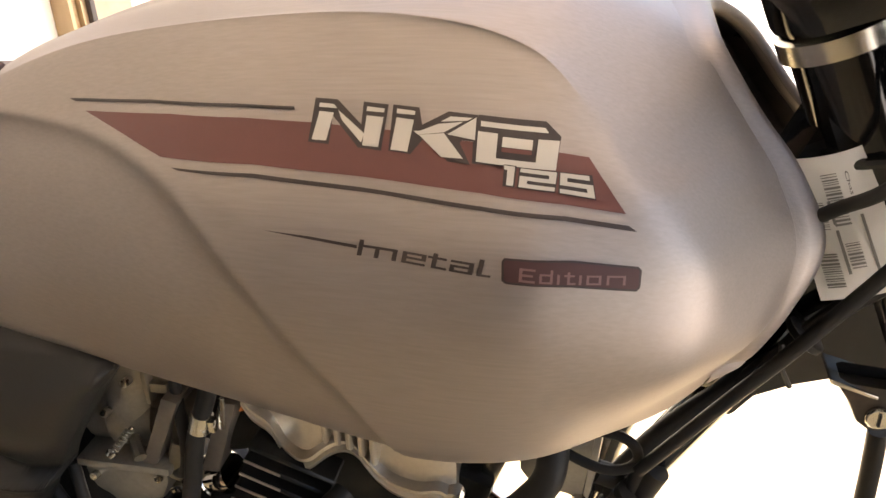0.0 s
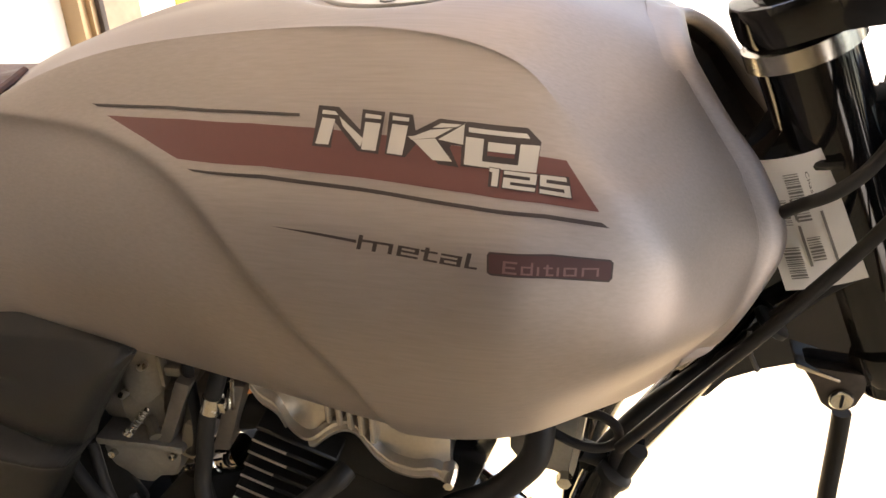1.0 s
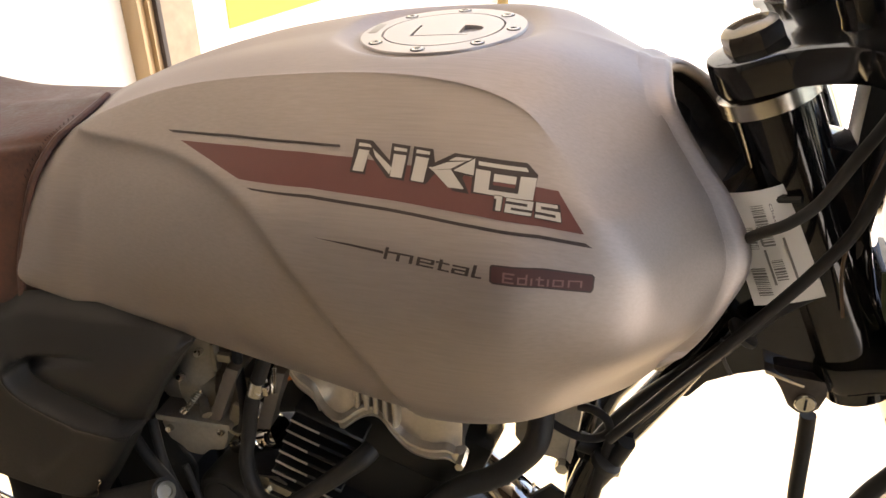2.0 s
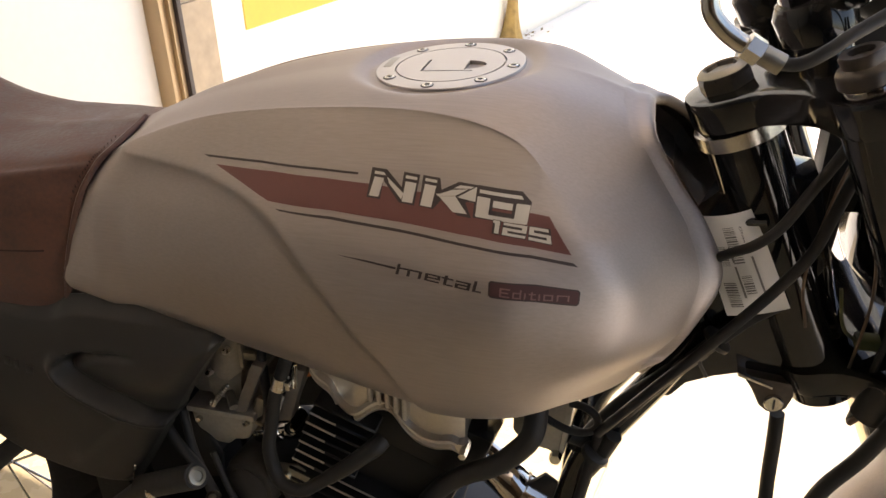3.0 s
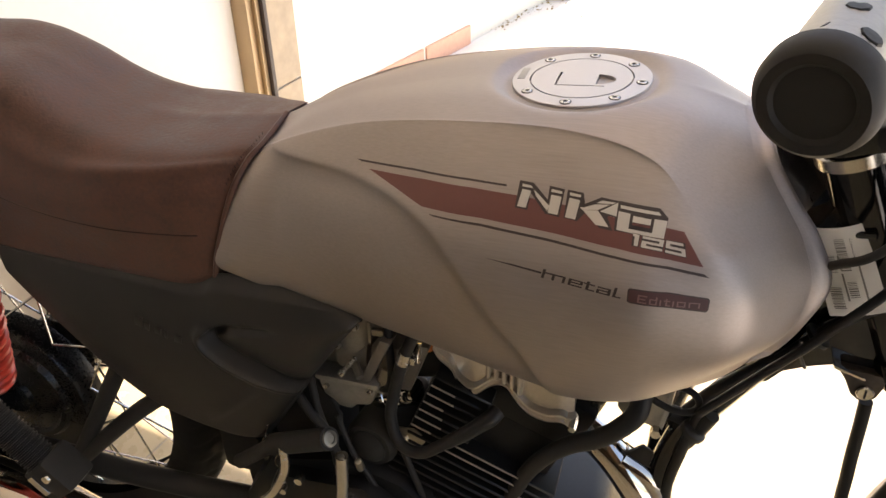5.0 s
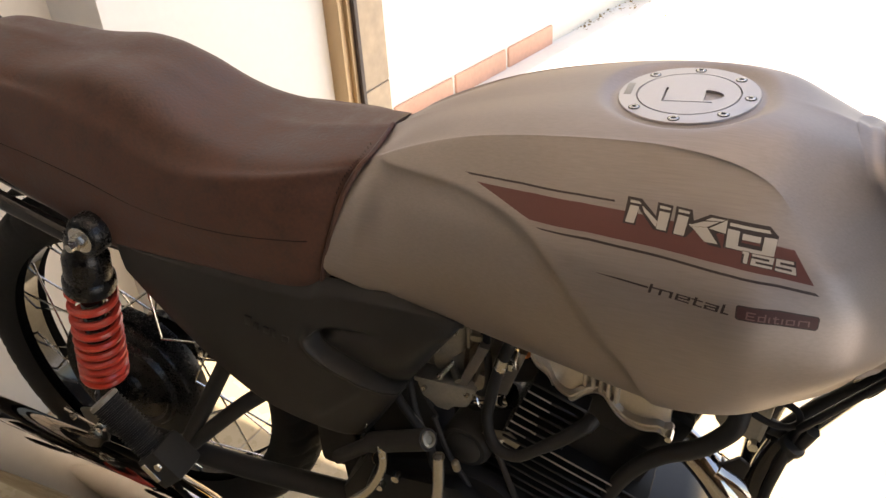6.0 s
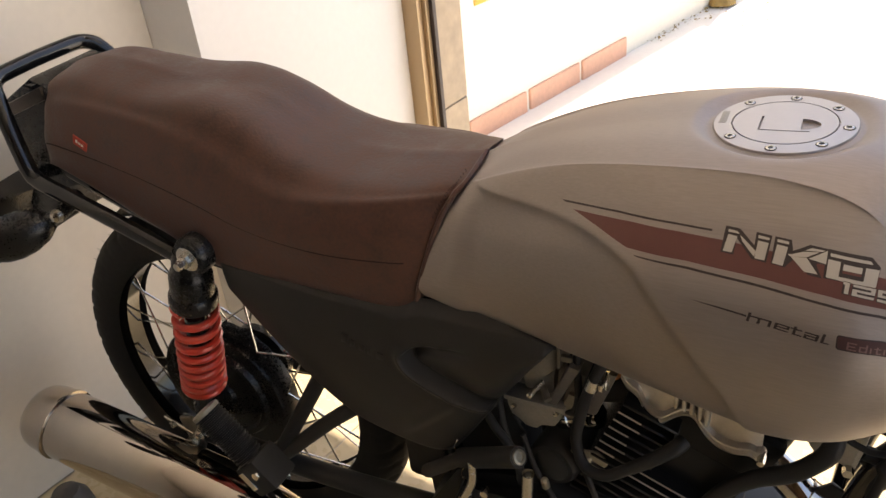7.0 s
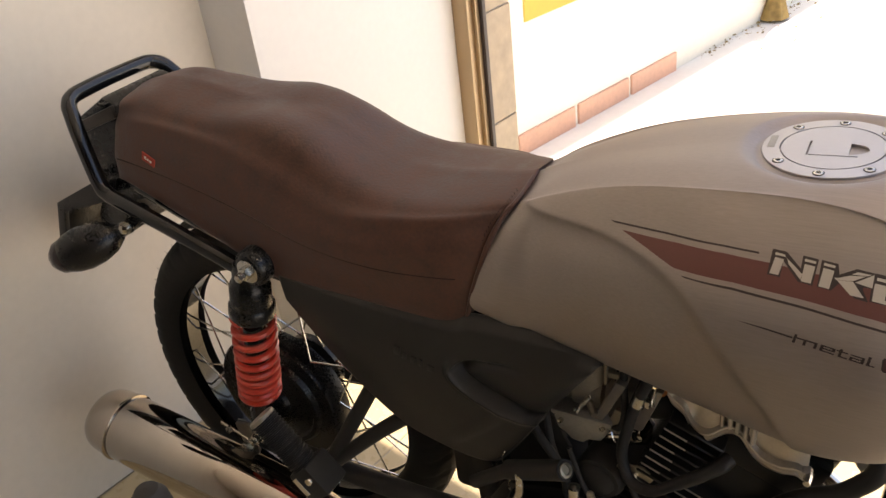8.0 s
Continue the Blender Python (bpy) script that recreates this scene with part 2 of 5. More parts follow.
TOP = 2.75
block("floor", (-1.42, -6.0, FLOOR - 0.15), (1.7, 0.92, FLOOR - 0.004), GROUT, "tan glazed tile floor with pale joints", "floor", 0)
block("wall_rear", (-1.42, -6.0, FLOOR), (-1.233, 0.134, TOP), PLASTER, "cream painted plaster wall, lightly scuffed", "wall")
wp = bmesh.new()
ring = [(-1.42, 0.134), (-1.231, 0.134), (-1.128, 0.161), (-1.128, 0.765), (-1.42, 0.765)]
lo = [wp.verts.new(room(u, v, FLOOR)) for u, v in ring]
hi = [wp.verts.new(room(u, v, TOP)) for u, v in ring]
grid_faces(wp, [lo, hi], close_v=True)
wp.faces.new(lo), wp.faces.new(hi)
tagged(finish("wall_doorway", wp, WHITE_PLASTER, smooth=0), "white plaster doorway wall lit by daylight", "wall", kind="structure")
# side and back walls stay out of view; their dark colour shapes the light
block("wall_side", (1.58, -6.0, FLOOR), (1.7, -1.45, TOP), LOW_BOUNCE_PLASTER, "unseen side wall, brown plaster darkened to cut bounce light", "wall")
block("wall_back", (-1.42, -6.15, FLOOR), (1.7, -6.0, TOP), LOW_BOUNCE_PLASTER, "unseen back wall, brown plaster darkened to cut bounce light", "wall")
block("column_front", (1.52, 0.74, FLOOR), (1.7, 0.92, TOP), PLASTER, "cream plaster corner column of the porch", "column")
block("lintel", (-1.128, 0.80, 2.60), (1.52, 0.92, TOP), PLASTER, "cream plaster lintel over the wide opening", "lintel")
block("ceiling", (-1.42, -6.15, TOP), (1.7, 0.92, TOP + 0.12), CEILING_PAINT, "plain warm white ceiling", "ceiling")
# aluminium door frame with its dark rubber channel, and the tiled pier outside it
df = thing("door_frame", "bronze aluminium sliding door frame with dark channel", "door frame", kind="structure")
part("inner_profile", box((-1.128, 0.765, FLOOR), (-1.082, 0.785, 2.60), 0.003, turn=TURNED), BRONZE_ALU, df)
part("stop", box((-1.128, 0.7855, FLOOR), (-1.071, 0.7985, 2.60), 0.001, turn=TURNED), BRONZE_ALU, df, "pale narrow stop of the frame")
part("channel", box((-1.128, 0.799, FLOOR), (-1.060, 0.812, 2.60), 0.001, turn=TURNED), DARK_INK, df, "dark brown rubber channel")
block("pier", (-1.40, 0.8125, FLOOR - 0.15), (-1.076, 0.925, TOP), PALE_GROUT, "pier clad in beige stone tiles", "pier")
# the patio wall runs off at an angle of its own
PATIO = Matrix.Translation((-1.118, 1.582, 0)) @ Matrix.Rotation(radians(-16.8), 4, "Z")
tagged(finish("wall_outside", box((-0.22, -0.48, FLOOR - 0.2), (0.0, 7.5, 2.8), 0.003, turn=PATIO), CREAM_PAINT), "cream patio wall in full sun", "wall", kind="structure")
# ground outside
g = bmesh.new()
bmesh.ops.create_grid(g, x_segments=2, y_segments=2, size=1500)
bmesh.ops.translate(g, vec=(0, 0, FLOOR - 0.012), verts=g.verts)
tagged(finish("ground", g, CONCRETE), "pale sunlit concrete patio", "ground", kind="structure")


# ---------------------------------------------------------------- the motorcycle
bike = thing("motorcycle", "light street motorcycle with brushed metal tank and brown seat", "motorcycle")

# fuel tank: guide curves of the right half, from the seat to the steering head
TANK = [
    [(-0.3438, 0, 0.768), (-0.2858, 0, 0.7946), (-0.2011, 0, 0.8207), (-0.0993, 0, 0.8423), (0.0009, 0, 0.853), (0.0707, 0, 0.8521), (0.1157, 0, 0.8434), (0.1513, 0, 0.8302), (0.1616, 0, 0.8236)],
    [(-0.3383, -0.0313, 0.7602), (-0.2815, -0.0353, 0.7942), (-0.2005, -0.0427, 0.8216), (-0.0982, -0.0508, 0.8429), (0.0045, -0.057, 0.8545), (0.0769, -0.0607, 0.851), (0.1228, -0.0579, 0.8328), (0.1569, -0.0502, 0.8169), (0.1656, -0.0446, 0.8132)],
    [(-0.3486, -0.0557, 0.754), (-0.2873, -0.0652, 0.7841), (-0.2008, -0.0797, 0.8157), (-0.0971, -0.0919, 0.8354), (-0.0014, -0.1009, 0.8428), (0.0657, -0.1111, 0.8329), (0.114, -0.1173, 0.8049), (0.1596, -0.0852, 0.7974), (0.1767, -0.0569, 0.7962)],
    [(-0.3484, -0.0667, 0.748), (-0.2894, -0.0748, 0.7834), (-0.2019, -0.0863, 0.8141), (-0.0973, -0.0999, 0.8316), (0, -0.1108, 0.8352), (0.0762, -0.1245, 0.8195), (0.1245, -0.1507, 0.7775), (0.173, -0.1023, 0.773), (0.192, -0.0627, 0.7747)],
    [(-0.3598, -0.0876, 0.7241), (-0.2946, -0.0968, 0.7604), (-0.2006, -0.1112, 0.7875), (-0.098, -0.132, 0.8018), (0.001, -0.1474, 0.796), (0.0671, -0.1605, 0.7828), (0.1362, -0.1637, 0.7641), (0.1815, -0.1146, 0.7544), (0.2139, -0.0719, 0.7474)],
    [(-0.3686, -0.1017, 0.6921), (-0.3001, -0.1147, 0.7246), (-0.1993, -0.1453, 0.744), (-0.0979, -0.1722, 0.7534), (0.0031, -0.1843, 0.7446), (0.0806, -0.193, 0.7359), (0.1580, -0.1718, 0.7295), (0.1903, -0.1281, 0.7191), (0.2293, -0.0861, 0.7123)],
    [(-0.3754, -0.1087, 0.6623), (-0.3076, -0.1225, 0.681), (-0.1998, -0.1544, 0.6898), (-0.0979, -0.1849, 0.6922), (0.0022, -0.1967, 0.6857), (0.0781, -0.1993, 0.6819), (0.1520, -0.1812, 0.6830), (0.1903, -0.1373, 0.6762), (0.2156, -0.0989, 0.679)],
    [(-0.3794, -0.1139, 0.641), (-0.3091, -0.1208, 0.6437), (-0.2015, -0.1441, 0.6397), (-0.0971, -0.1691, 0.6284), (0.0026, -0.1797, 0.6148), (0.0743, -0.1754, 0.6172), (0.1271, -0.1546, 0.628), (0.1711, -0.1233, 0.6394), (0.2, -0.1018, 0.6499)],
    [(-0.3683, -0.1076, 0.6297), (-0.3092, -0.1139, 0.6175), (-0.204, -0.1243, 0.6010), (-0.0991, -0.1355, 0.5890), (0.0013, -0.1393, 0.5741), (0.0692, -0.1363, 0.5769), (0.1185, -0.1229, 0.5904), (0.1594, -0.1093, 0.6071), (0.1916, -0.0919, 0.6331)],
    [(-0.3665, -0.09, 0.6598), (-0.307, -0.0981, 0.6520), (-0.2038, -0.1098, 0.6250), (-0.1017, -0.108, 0.5940), (-0.0006, -0.108, 0.582), (0.0676, -0.1055, 0.5845), (0.1172, -0.097, 0.5956), (0.1586, -0.0834, 0.6112), (0.1919, -0.0729, 0.6334)],
]
# the knee crease: from the upper rear corner down to the lower edge, in x, z
CREASE = spline([(-.312, 0, .771), (-.262, 0, .775), (-.205, 0, .777), (-.163, 0, .774), (-.130, 0, .766), (-.109, 0, .755), (-.085, 0, .733),
                 (-.060, 0, .706), (-.036, 0, .675), (-.018, 0, .650), (.002, 0, .602), (.010, 0, .570)], 80)
CAP, CAP_UP = Vector((-.0109, .0006, .8458)), Vector((-.066, -.0177, 1)).normalized()


def crease_side(x, z):
    """Signed distance to the knee crease, positive towards the seat."""
    best, sgn = 9.0, 1
    for a, b in zip(CREASE, CREASE[1:]):
        d, w = Vector((b.x - a.x, b.z - a.z)), Vector((x - a.x, z - a.z))
        t = min(1, max(0, w.dot(d) / d.dot(d)))
        q = (w - t * d)
        if q.length < best:
            best, sgn = q.length, (1 if d.x * w.y - d.y * w.x < 0 else -1)
    return best * sgn


def ease_front(rows):
    """Rounds the fold between the side and the front face of the sheet, along its guide curves."""
    a = np.array([[tuple(p) for p in r] for r in rows])
    w = np.vectorize(lambda x, z: step(.080, .105, x) * (1 - .65 * step(.760, .795, z)) * step(.600, .640, z))(a[..., 0], a[..., 2])
    w *= np.clip((len(a) - 3 - np.arange(len(a))) / 19, 0, 1)[:, None]
    for _ in range(48):
        a[1:-1] += w[1:-1, :, None] * .45 * (a[:-2] + a[2:] - 2 * a[1:-1])
    for r, line in zip(rows, a):
        r[:] = [Vector(p) for p in line]


def fuel_tank():
    rows = rails_surface(TANK, 230, 160, bend_u=(6, .24, .30), plain=(0, 1, 2, 7, 8, 9))
    ease_front(rows)
    bm = bmesh.new()
    made = []
    for i, row in enumerate(rows):
        line = []
        for j, p in enumerate(row):
            d = crease_side(p.x, p.z) if p.y < -.03 else -1
            fade = step(-.338, -.300, p.x) * step(0.03, 0.07, -p.y)
            low = step(.74, .62, p.z)
            p = p.copy()
            p.y += (.0125 - .0055 * low) * (1 - math.exp(-max(0, d) / (.011 - .005 * low))) * fade
            r = math.hypot(p.x - CAP.x, p.y - CAP.y)
            if r < .098 and p.z > .8:
                flat = CAP.z - .0015 - ((p.x - CAP.x) * CAP_UP.x + (p.y - CAP.y) * CAP_UP.y) / CAP_UP.z
                p.z += (flat - p.z) * step(.090, .071, r) - .0012 * math.exp(-((r - .0715) / .0030) ** 2)
            line.append(p)
        left = [bm.verts.new((q.x + .034 * step(.012, .062, -q.y) * step(.13, .175, q.x), -q.y, q.z - .014 * step(.025, .06, -q.y) * step(.13, .175, q.x))) for q in reversed(line[1:])]
        made.append([bm.verts.new(q) for q in line][::-1] + left[::-1])
    grid_faces(bm, made)
    bmesh.ops.remove_doubles(bm, verts=bm.verts, dist=1e-6)
    return part("fuel_tank", bm, BRUSHED, bike, "brushed bare-metal fuel tank with creased knee panels", smooth=60)


tank = fuel_tank()


def other_side(q):
    """The far half of the tank's mouth reaches further forward and lower."""
    return Vector((q.x + .034 * step(.012, .062, -q.y), -q.y, q.z - .014 * step(.025, .06, -q.y)))


# rolled flange round the steering head: a shallow valley, then a rounded lip that turns in
edge = knotted([r[-1] for r in TANK], list(range(10)), 60)
back = [p.lerp(q, .30) for p, q in zip(edge, knotted([r[-2] for r in TANK], list(range(10)), 60))]
edge, back = [other_side(q) for q in reversed(edge)] + edge[1:], [other_side(q) for q in reversed(back)] + back[1:]
lip, inner = bmesh.new(), bmesh.new()
rows, deep = [], []
for k, q in enumerate(edge):
    run = (edge[min(k + 1, len(edge) - 1)] - edge[max(k - 1, 0)]).normalized()
    out = (q - back[k]).normalized()
    rise = run.cross(out).normalized()
    if rise.z < 0 and abs(rise.z) > .5 or rise.y * q.y < 0 and abs(q.y) > .05:
        rise = -rise
    thick = step(0, 9, min(k, len(edge) - 1 - k))
    rows.append([lip.verts.new(q + out * (u * (.35 + .65 * thick) - .004 * (1 - thick)) + rise * (v * thick - .0012 * (1 - thick))) for u, v in (
        (-.0240, -.0014), (-.0180, .0002), (-.0135, .0005), (-.0095, .0022), (-.0045, .0046), (.0010, .0048), (.0042, .0026), (.0048, -.0008), (.0030, -.0040), (-.0040, -.0055))])
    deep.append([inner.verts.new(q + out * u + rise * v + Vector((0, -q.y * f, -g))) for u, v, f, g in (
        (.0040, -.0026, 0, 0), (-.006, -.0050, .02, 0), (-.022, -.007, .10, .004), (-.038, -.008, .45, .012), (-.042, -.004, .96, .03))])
grid_faces(lip, rows, close_v=True)
grid_faces(inner, deep)
part("front_flange", lip, BRUSHED, tank, "rolled metal flange", smooth=70)
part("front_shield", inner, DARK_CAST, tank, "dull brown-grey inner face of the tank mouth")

# filler cap on the tank's crown


def pierced_disc(radius, holes, z, depth, t):
    """A flat disc with sunk pockets: real floors and walls below its face."""
    bm = bmesh.new()
    loops = [[(radius * math.cos(2 * math.pi * k / 72), radius * math.sin(2 * math.pi * k / 72)) for k in range(72)]] + holes
    made = []
    for lp in loops:
        vs = [bm.verts.new((x, y, z)) for x, y in lp]
        made.append((vs, [bm.edges.new((vs[k], vs[(k + 1) % len(vs)])) for k in range(len(vs))]))
    bmesh.ops.triangle_fill(bm, edges=[e for _, es in made for e in es], use_beauty=True)
    for f in list(bm.faces):
        f.normal_update()
        if f.normal.z < 0:
            f.normal_flip()
    for n, (vs, _) in enumerate(made):
        low = [bm.verts.new((v.co.x, v.co.y, z - depth)) for v in vs]
        for k in range(len(vs)):
            q = (vs[k], vs[(k + 1) % len(vs)], low[(k + 1) % len(vs)], low[k])
            bm.faces.new(q)
        if n:
            bm.faces.new(low)
    bm.transform(t)
    return bm


def filler_cap():
    cap = part("filler_cap", lathe([(.0664, -.006), (.0664, .0000), (.0658, .0008), (.0494, .0012), (.0490, -.002)], CAP, CAP_UP, 72), CAP_METAL, bike,
               "flat round machined filler cap with socket screws")
    m = frame_along(CAP_UP)
    ax = (m.transposed() @ Vector((1, 0, 0)))
    a0 = math.atan2(ax.y, ax.x)
    t = Matrix.Translation(CAP) @ m.to_4x4() @ Matrix.Rotation(a0, 4, "Z")
    # key flap: an L-shaped groove and the finger notch, sunk into the lid
    groove = [(-.0225, .012), (-.0225, -.0205), (.0240, -.0205), (.0240, -.0188), (-.0203, -.0188), (-.0203, .012)]
    arc = [(.0135 + .0195 * math.cos(radians(a)), -.0035 + .0125 * math.sin(radians(a))) for a in range(-75, 76, 15)]
    notch = [(.0155, .0085), (.0155, -.0155)] + arc
    part("lid", pierced_disc(.0478, [groove, notch], .0013, .0042, t), CAP_METAL, cap, smooth=0)
    # black ring that darkens the gap round the lid, in place of its shade
    part("lid_gap_shade", lathe([(.0492, -.0030), (.0470, -.0030)], CAP, CAP_UP, 64), BLACK_MATT, cap)
    for a in (-141, -95, -50, -7, 39, 86, 132):
        o = t @ Vector((.0578 * math.cos(radians(a)), .0578 * math.sin(radians(a)), .0004))
        part("screw", lathe([(.0047, 0), (.0047, .0012), (.0040, .0016), (.0025, .0016), (.0023, -.0012), (.0001, -.0012)], o, CAP_UP, 14), ZINC, cap)
        part("screw_seat", lathe([(.0056, .0004), (.0056, .00095), (.0047, .00095)], o, CAP_UP, 16), BLACK_MATT, cap)
    # no pocket is cut here: a darker grey block gives the slot's shade
    part("hinge_slot_shade", box((-.0612, -.007, -.001), (-.0540, .021, .0013), .0004, turn=t), GREY_CAST, cap)
    return cap


filler_cap()

# seat
SEAT = [
    [(-0.334, 0.000, 0.774), (-0.411, 0.000, 0.763), (-0.496, 0.000, 0.759), (-0.563, 0.000, 0.777), (-0.631, 0.000, 0.814), (-0.700, -0.000, 0.827), (-0.787, 0.000, 0.833), (-0.864, 0.000, 0.845), (-0.940, -0.000, 0.846), (-1.005, -0.000, 0.820), (-1.044, 0.000, 0.774)],
    [(-0.335, -0.057, 0.764), (-0.409, -0.074, 0.756), (-0.497, -0.079, 0.754), (-0.564, -0.079, 0.771), (-0.631, -0.076, 0.806), (-0.700, -0.075, 0.827), (-0.787, -0.072, 0.825), (-0.863, -0.068, 0.832), (-0.938, -0.064, 0.836), (-1.000, -0.052, 0.811), (-1.036, -0.042, 0.767)],
    [(-0.345, -0.074, 0.752), (-0.408, -0.098, 0.748), (-0.496, -0.114, 0.740), (-0.563, -0.114, 0.738), (-0.631, -0.109, 0.757), (-0.699, -0.104, 0.786), (-0.787, -0.098, 0.805), (-0.864, -0.093, 0.811), (-0.939, -0.085, 0.807), (-0.992, -0.069, 0.789), (-1.027, -0.048, 0.753)],
    [(-0.359, -0.094, 0.721), (-0.415, -0.114, 0.712), (-0.494, -0.124, 0.699), (-0.562, -0.126, 0.697), (-0.631, -0.123, 0.707), (-0.699, -0.117, 0.728), (-0.787, -0.112, 0.748), (-0.865, -0.106, 0.757), (-0.941, -0.096, 0.759), (-0.996, -0.081, 0.751), (-1.028, -0.061, 0.732)],
    [(-0.380, -0.106, 0.656), (-0.423, -0.117, 0.647), (-0.491, -0.122, 0.643), (-0.561, -0.123, 0.646), (-0.631, -0.122, 0.651), (-0.700, -0.118, 0.659), (-0.788, -0.112, 0.680), (-0.866, -0.105, 0.699), (-0.945, -0.097, 0.715), (-0.993, -0.085, 0.718), (-1.026, -0.067, 0.705)],
    [(-0.392, -0.108, 0.609), (-0.430, -0.113, 0.600), (-0.490, -0.115, 0.602), (-0.560, -0.116, 0.606), (-0.631, -0.117, 0.608), (-0.700, -0.115, 0.613), (-0.789, -0.107, 0.645), (-0.868, -0.101, 0.674), (-0.948, -0.094, 0.700), (-0.998, -0.084, 0.707), (-1.027, -0.069, 0.695)],
    [(-0.388, -0.073, 0.614), (-0.427, -0.081, 0.607), (-0.489, -0.079, 0.607), (-0.559, -0.080, 0.612), (-0.630, -0.081, 0.615), (-0.700, -0.081, 0.623), (-0.790, -0.081, 0.653), (-0.870, -0.070, 0.682), (-0.951, -0.060, 0.707), (-1.002, -0.060, 0.712), (-1.028, -0.051, 0.701)],
]


def seat():
    rows = rails_surface(SEAT, 110, 60, bend_v=(2, .30, .34))
    bm = bmesh.new()
    made = []
    for row in rows:
        line = []
        for p in row:
            p = p.copy()
            n = noise.noise(p * 9) * .0022 + noise.noise(p * 26) * .0007
            p.z += n
            line.append(p)
        made.append([bm.verts.new(q) for q in line][::-1] + [bm.verts.new((q.x, -q.y, q.z)) for q in line[1:]])
    grid_faces(bm, made)
    bm.faces.new(made[0]), bm.faces.new(made[-1])
    return part("seat", bm, SUEDE, bike, "two-step brown leatherette seat", smooth=70)


saddle = seat()


# wheels
def wheel(name, cx, cy, cz, R, width, rim_r, label, drum):
    w = thing(name, "", "")
    w.parent = bike
    w["label"] = label
    o = Vector((cx, cy, cz))
    prof = []
    for k in range(25):
        a = math.pi * (-0.74 + 1.48 * k / 24)
        prof.append((R - width * .5 + width * .5 * math.cos(a) * 1.0, width * .5 * math.sin(a)))
    prof += [(rim_r - .006, width * .30), (rim_r - .006, -width * .30)]
    tb = bmesh.new()
    rows = []
    for k in range(420):
        a = 2 * math.pi * k / 420
        line = []
        for j, (r, y) in enumerate(prof):
            f = abs(j - 12) / 12
            if j < 25 and .10 < f < .62:
                g = (a * 46 / (2 * math.pi) + (.9 if j < 12 else .4) + 1.3 * f) % 1
                r -= .0035 * (g < .16) * (1 if .2 < f else .6)
            r -= .0025 * (j in (9, 15))
            line.append(tb.verts.new(o + Vector((r * math.cos(a), y, r * math.sin(a)))))
        rows.append(line)
    grid_faces(tb, rows, close_u=True, close_v=True)
    tyre = part("tyre", tb, TYRE, w, "black grooved tyre", smooth=50)
    hairs = bmesh.new()
    rh = random.Random(3)
    for k in range(150):
        a, y = 2 * math.pi * (k + .5 * rh.random()) / 150, width * (.10 if k % 2 else -.16) * (1 + .2 * rh.random())
        r = R - width * .5 + math.sqrt(width * width * .25 - y * y)
        p = o + Vector((math.cos(a) * (r - .001), y, math.sin(a) * (r - .001)))
        n = Vector((math.cos(a), y / width, math.sin(a)))
        tube([p, p + n * (.003 + .004 * rh.random())], [.0006, .0003], 2, 4, hairs)
    tagged(part("tread_hair", hairs, TYRE, tyre), kind="stuff")
    rp = [(rim_r + .006, .031), (rim_r + .002, .034), (rim_r - .010, .031), (rim_r - .012, .022), (rim_r - .034, .015), (rim_r - .034, -.015),
          (rim_r - .012, -.022), (rim_r - .010, -.031), (rim_r + .002, -.034), (rim_r + .006, -.031), (rim_r - .004, -.02), (rim_r - .026, 0), (rim_r - .004, .02)]
    part("rim", lathe(rp, o, (0, 1, 0), 80, closed=True), BLACK_PAINT, w, "glossy black spoked rim")
    part("hub", lathe([(.012, -.10), (.012, -.07), (.03, -.072), (.034, -.066), (.05, -.066), (drum * .60, -.060), (drum * .64, -.066), (drum * .70, -.066), (drum * .74, -.058), (drum * .9, -.060), (drum * .97, -.060), (drum, -.055), (drum, -.02), (.045, -.012), (.035, .03), (.06, .04), (.06, .055), (.012, .06), (.012, .1)],
                      o, (0, 1, 0), 48), SATIN_BLACK, w)
    for k in range(36):
        a = 2 * math.pi * k / 36
        side = 1 if k % 2 else -1
        lead = (1 if (k // 2) % 2 else -1) * .62
        r0 = drum * .93 if side < 0 else .056
        p0 = o + Vector((math.cos(a + lead) * r0, side * .045, math.sin(a + lead) * r0))
        p1 = o + Vector((math.cos(a) * (rim_r - .030), side * .006, math.sin(a) * (rim_r - .030)))
        part("spoke", tube([p0, p1], .0019, 2, 6), ZINC, w, "")
    return w


AX = Vector((-.819, 0, .291))
wheel("rear_wheel", AX.x, 0, AX.z, .322, .090, .279, "wire-spoked rear wheel with black rim", .124)
FX = Vector((.622, 0, .255))   # before it is steered
front = wheel("front_wheel", FX.x, -.03, FX.z, .290, .080, .228, "wire-spoked front wheel with black rim", .07)


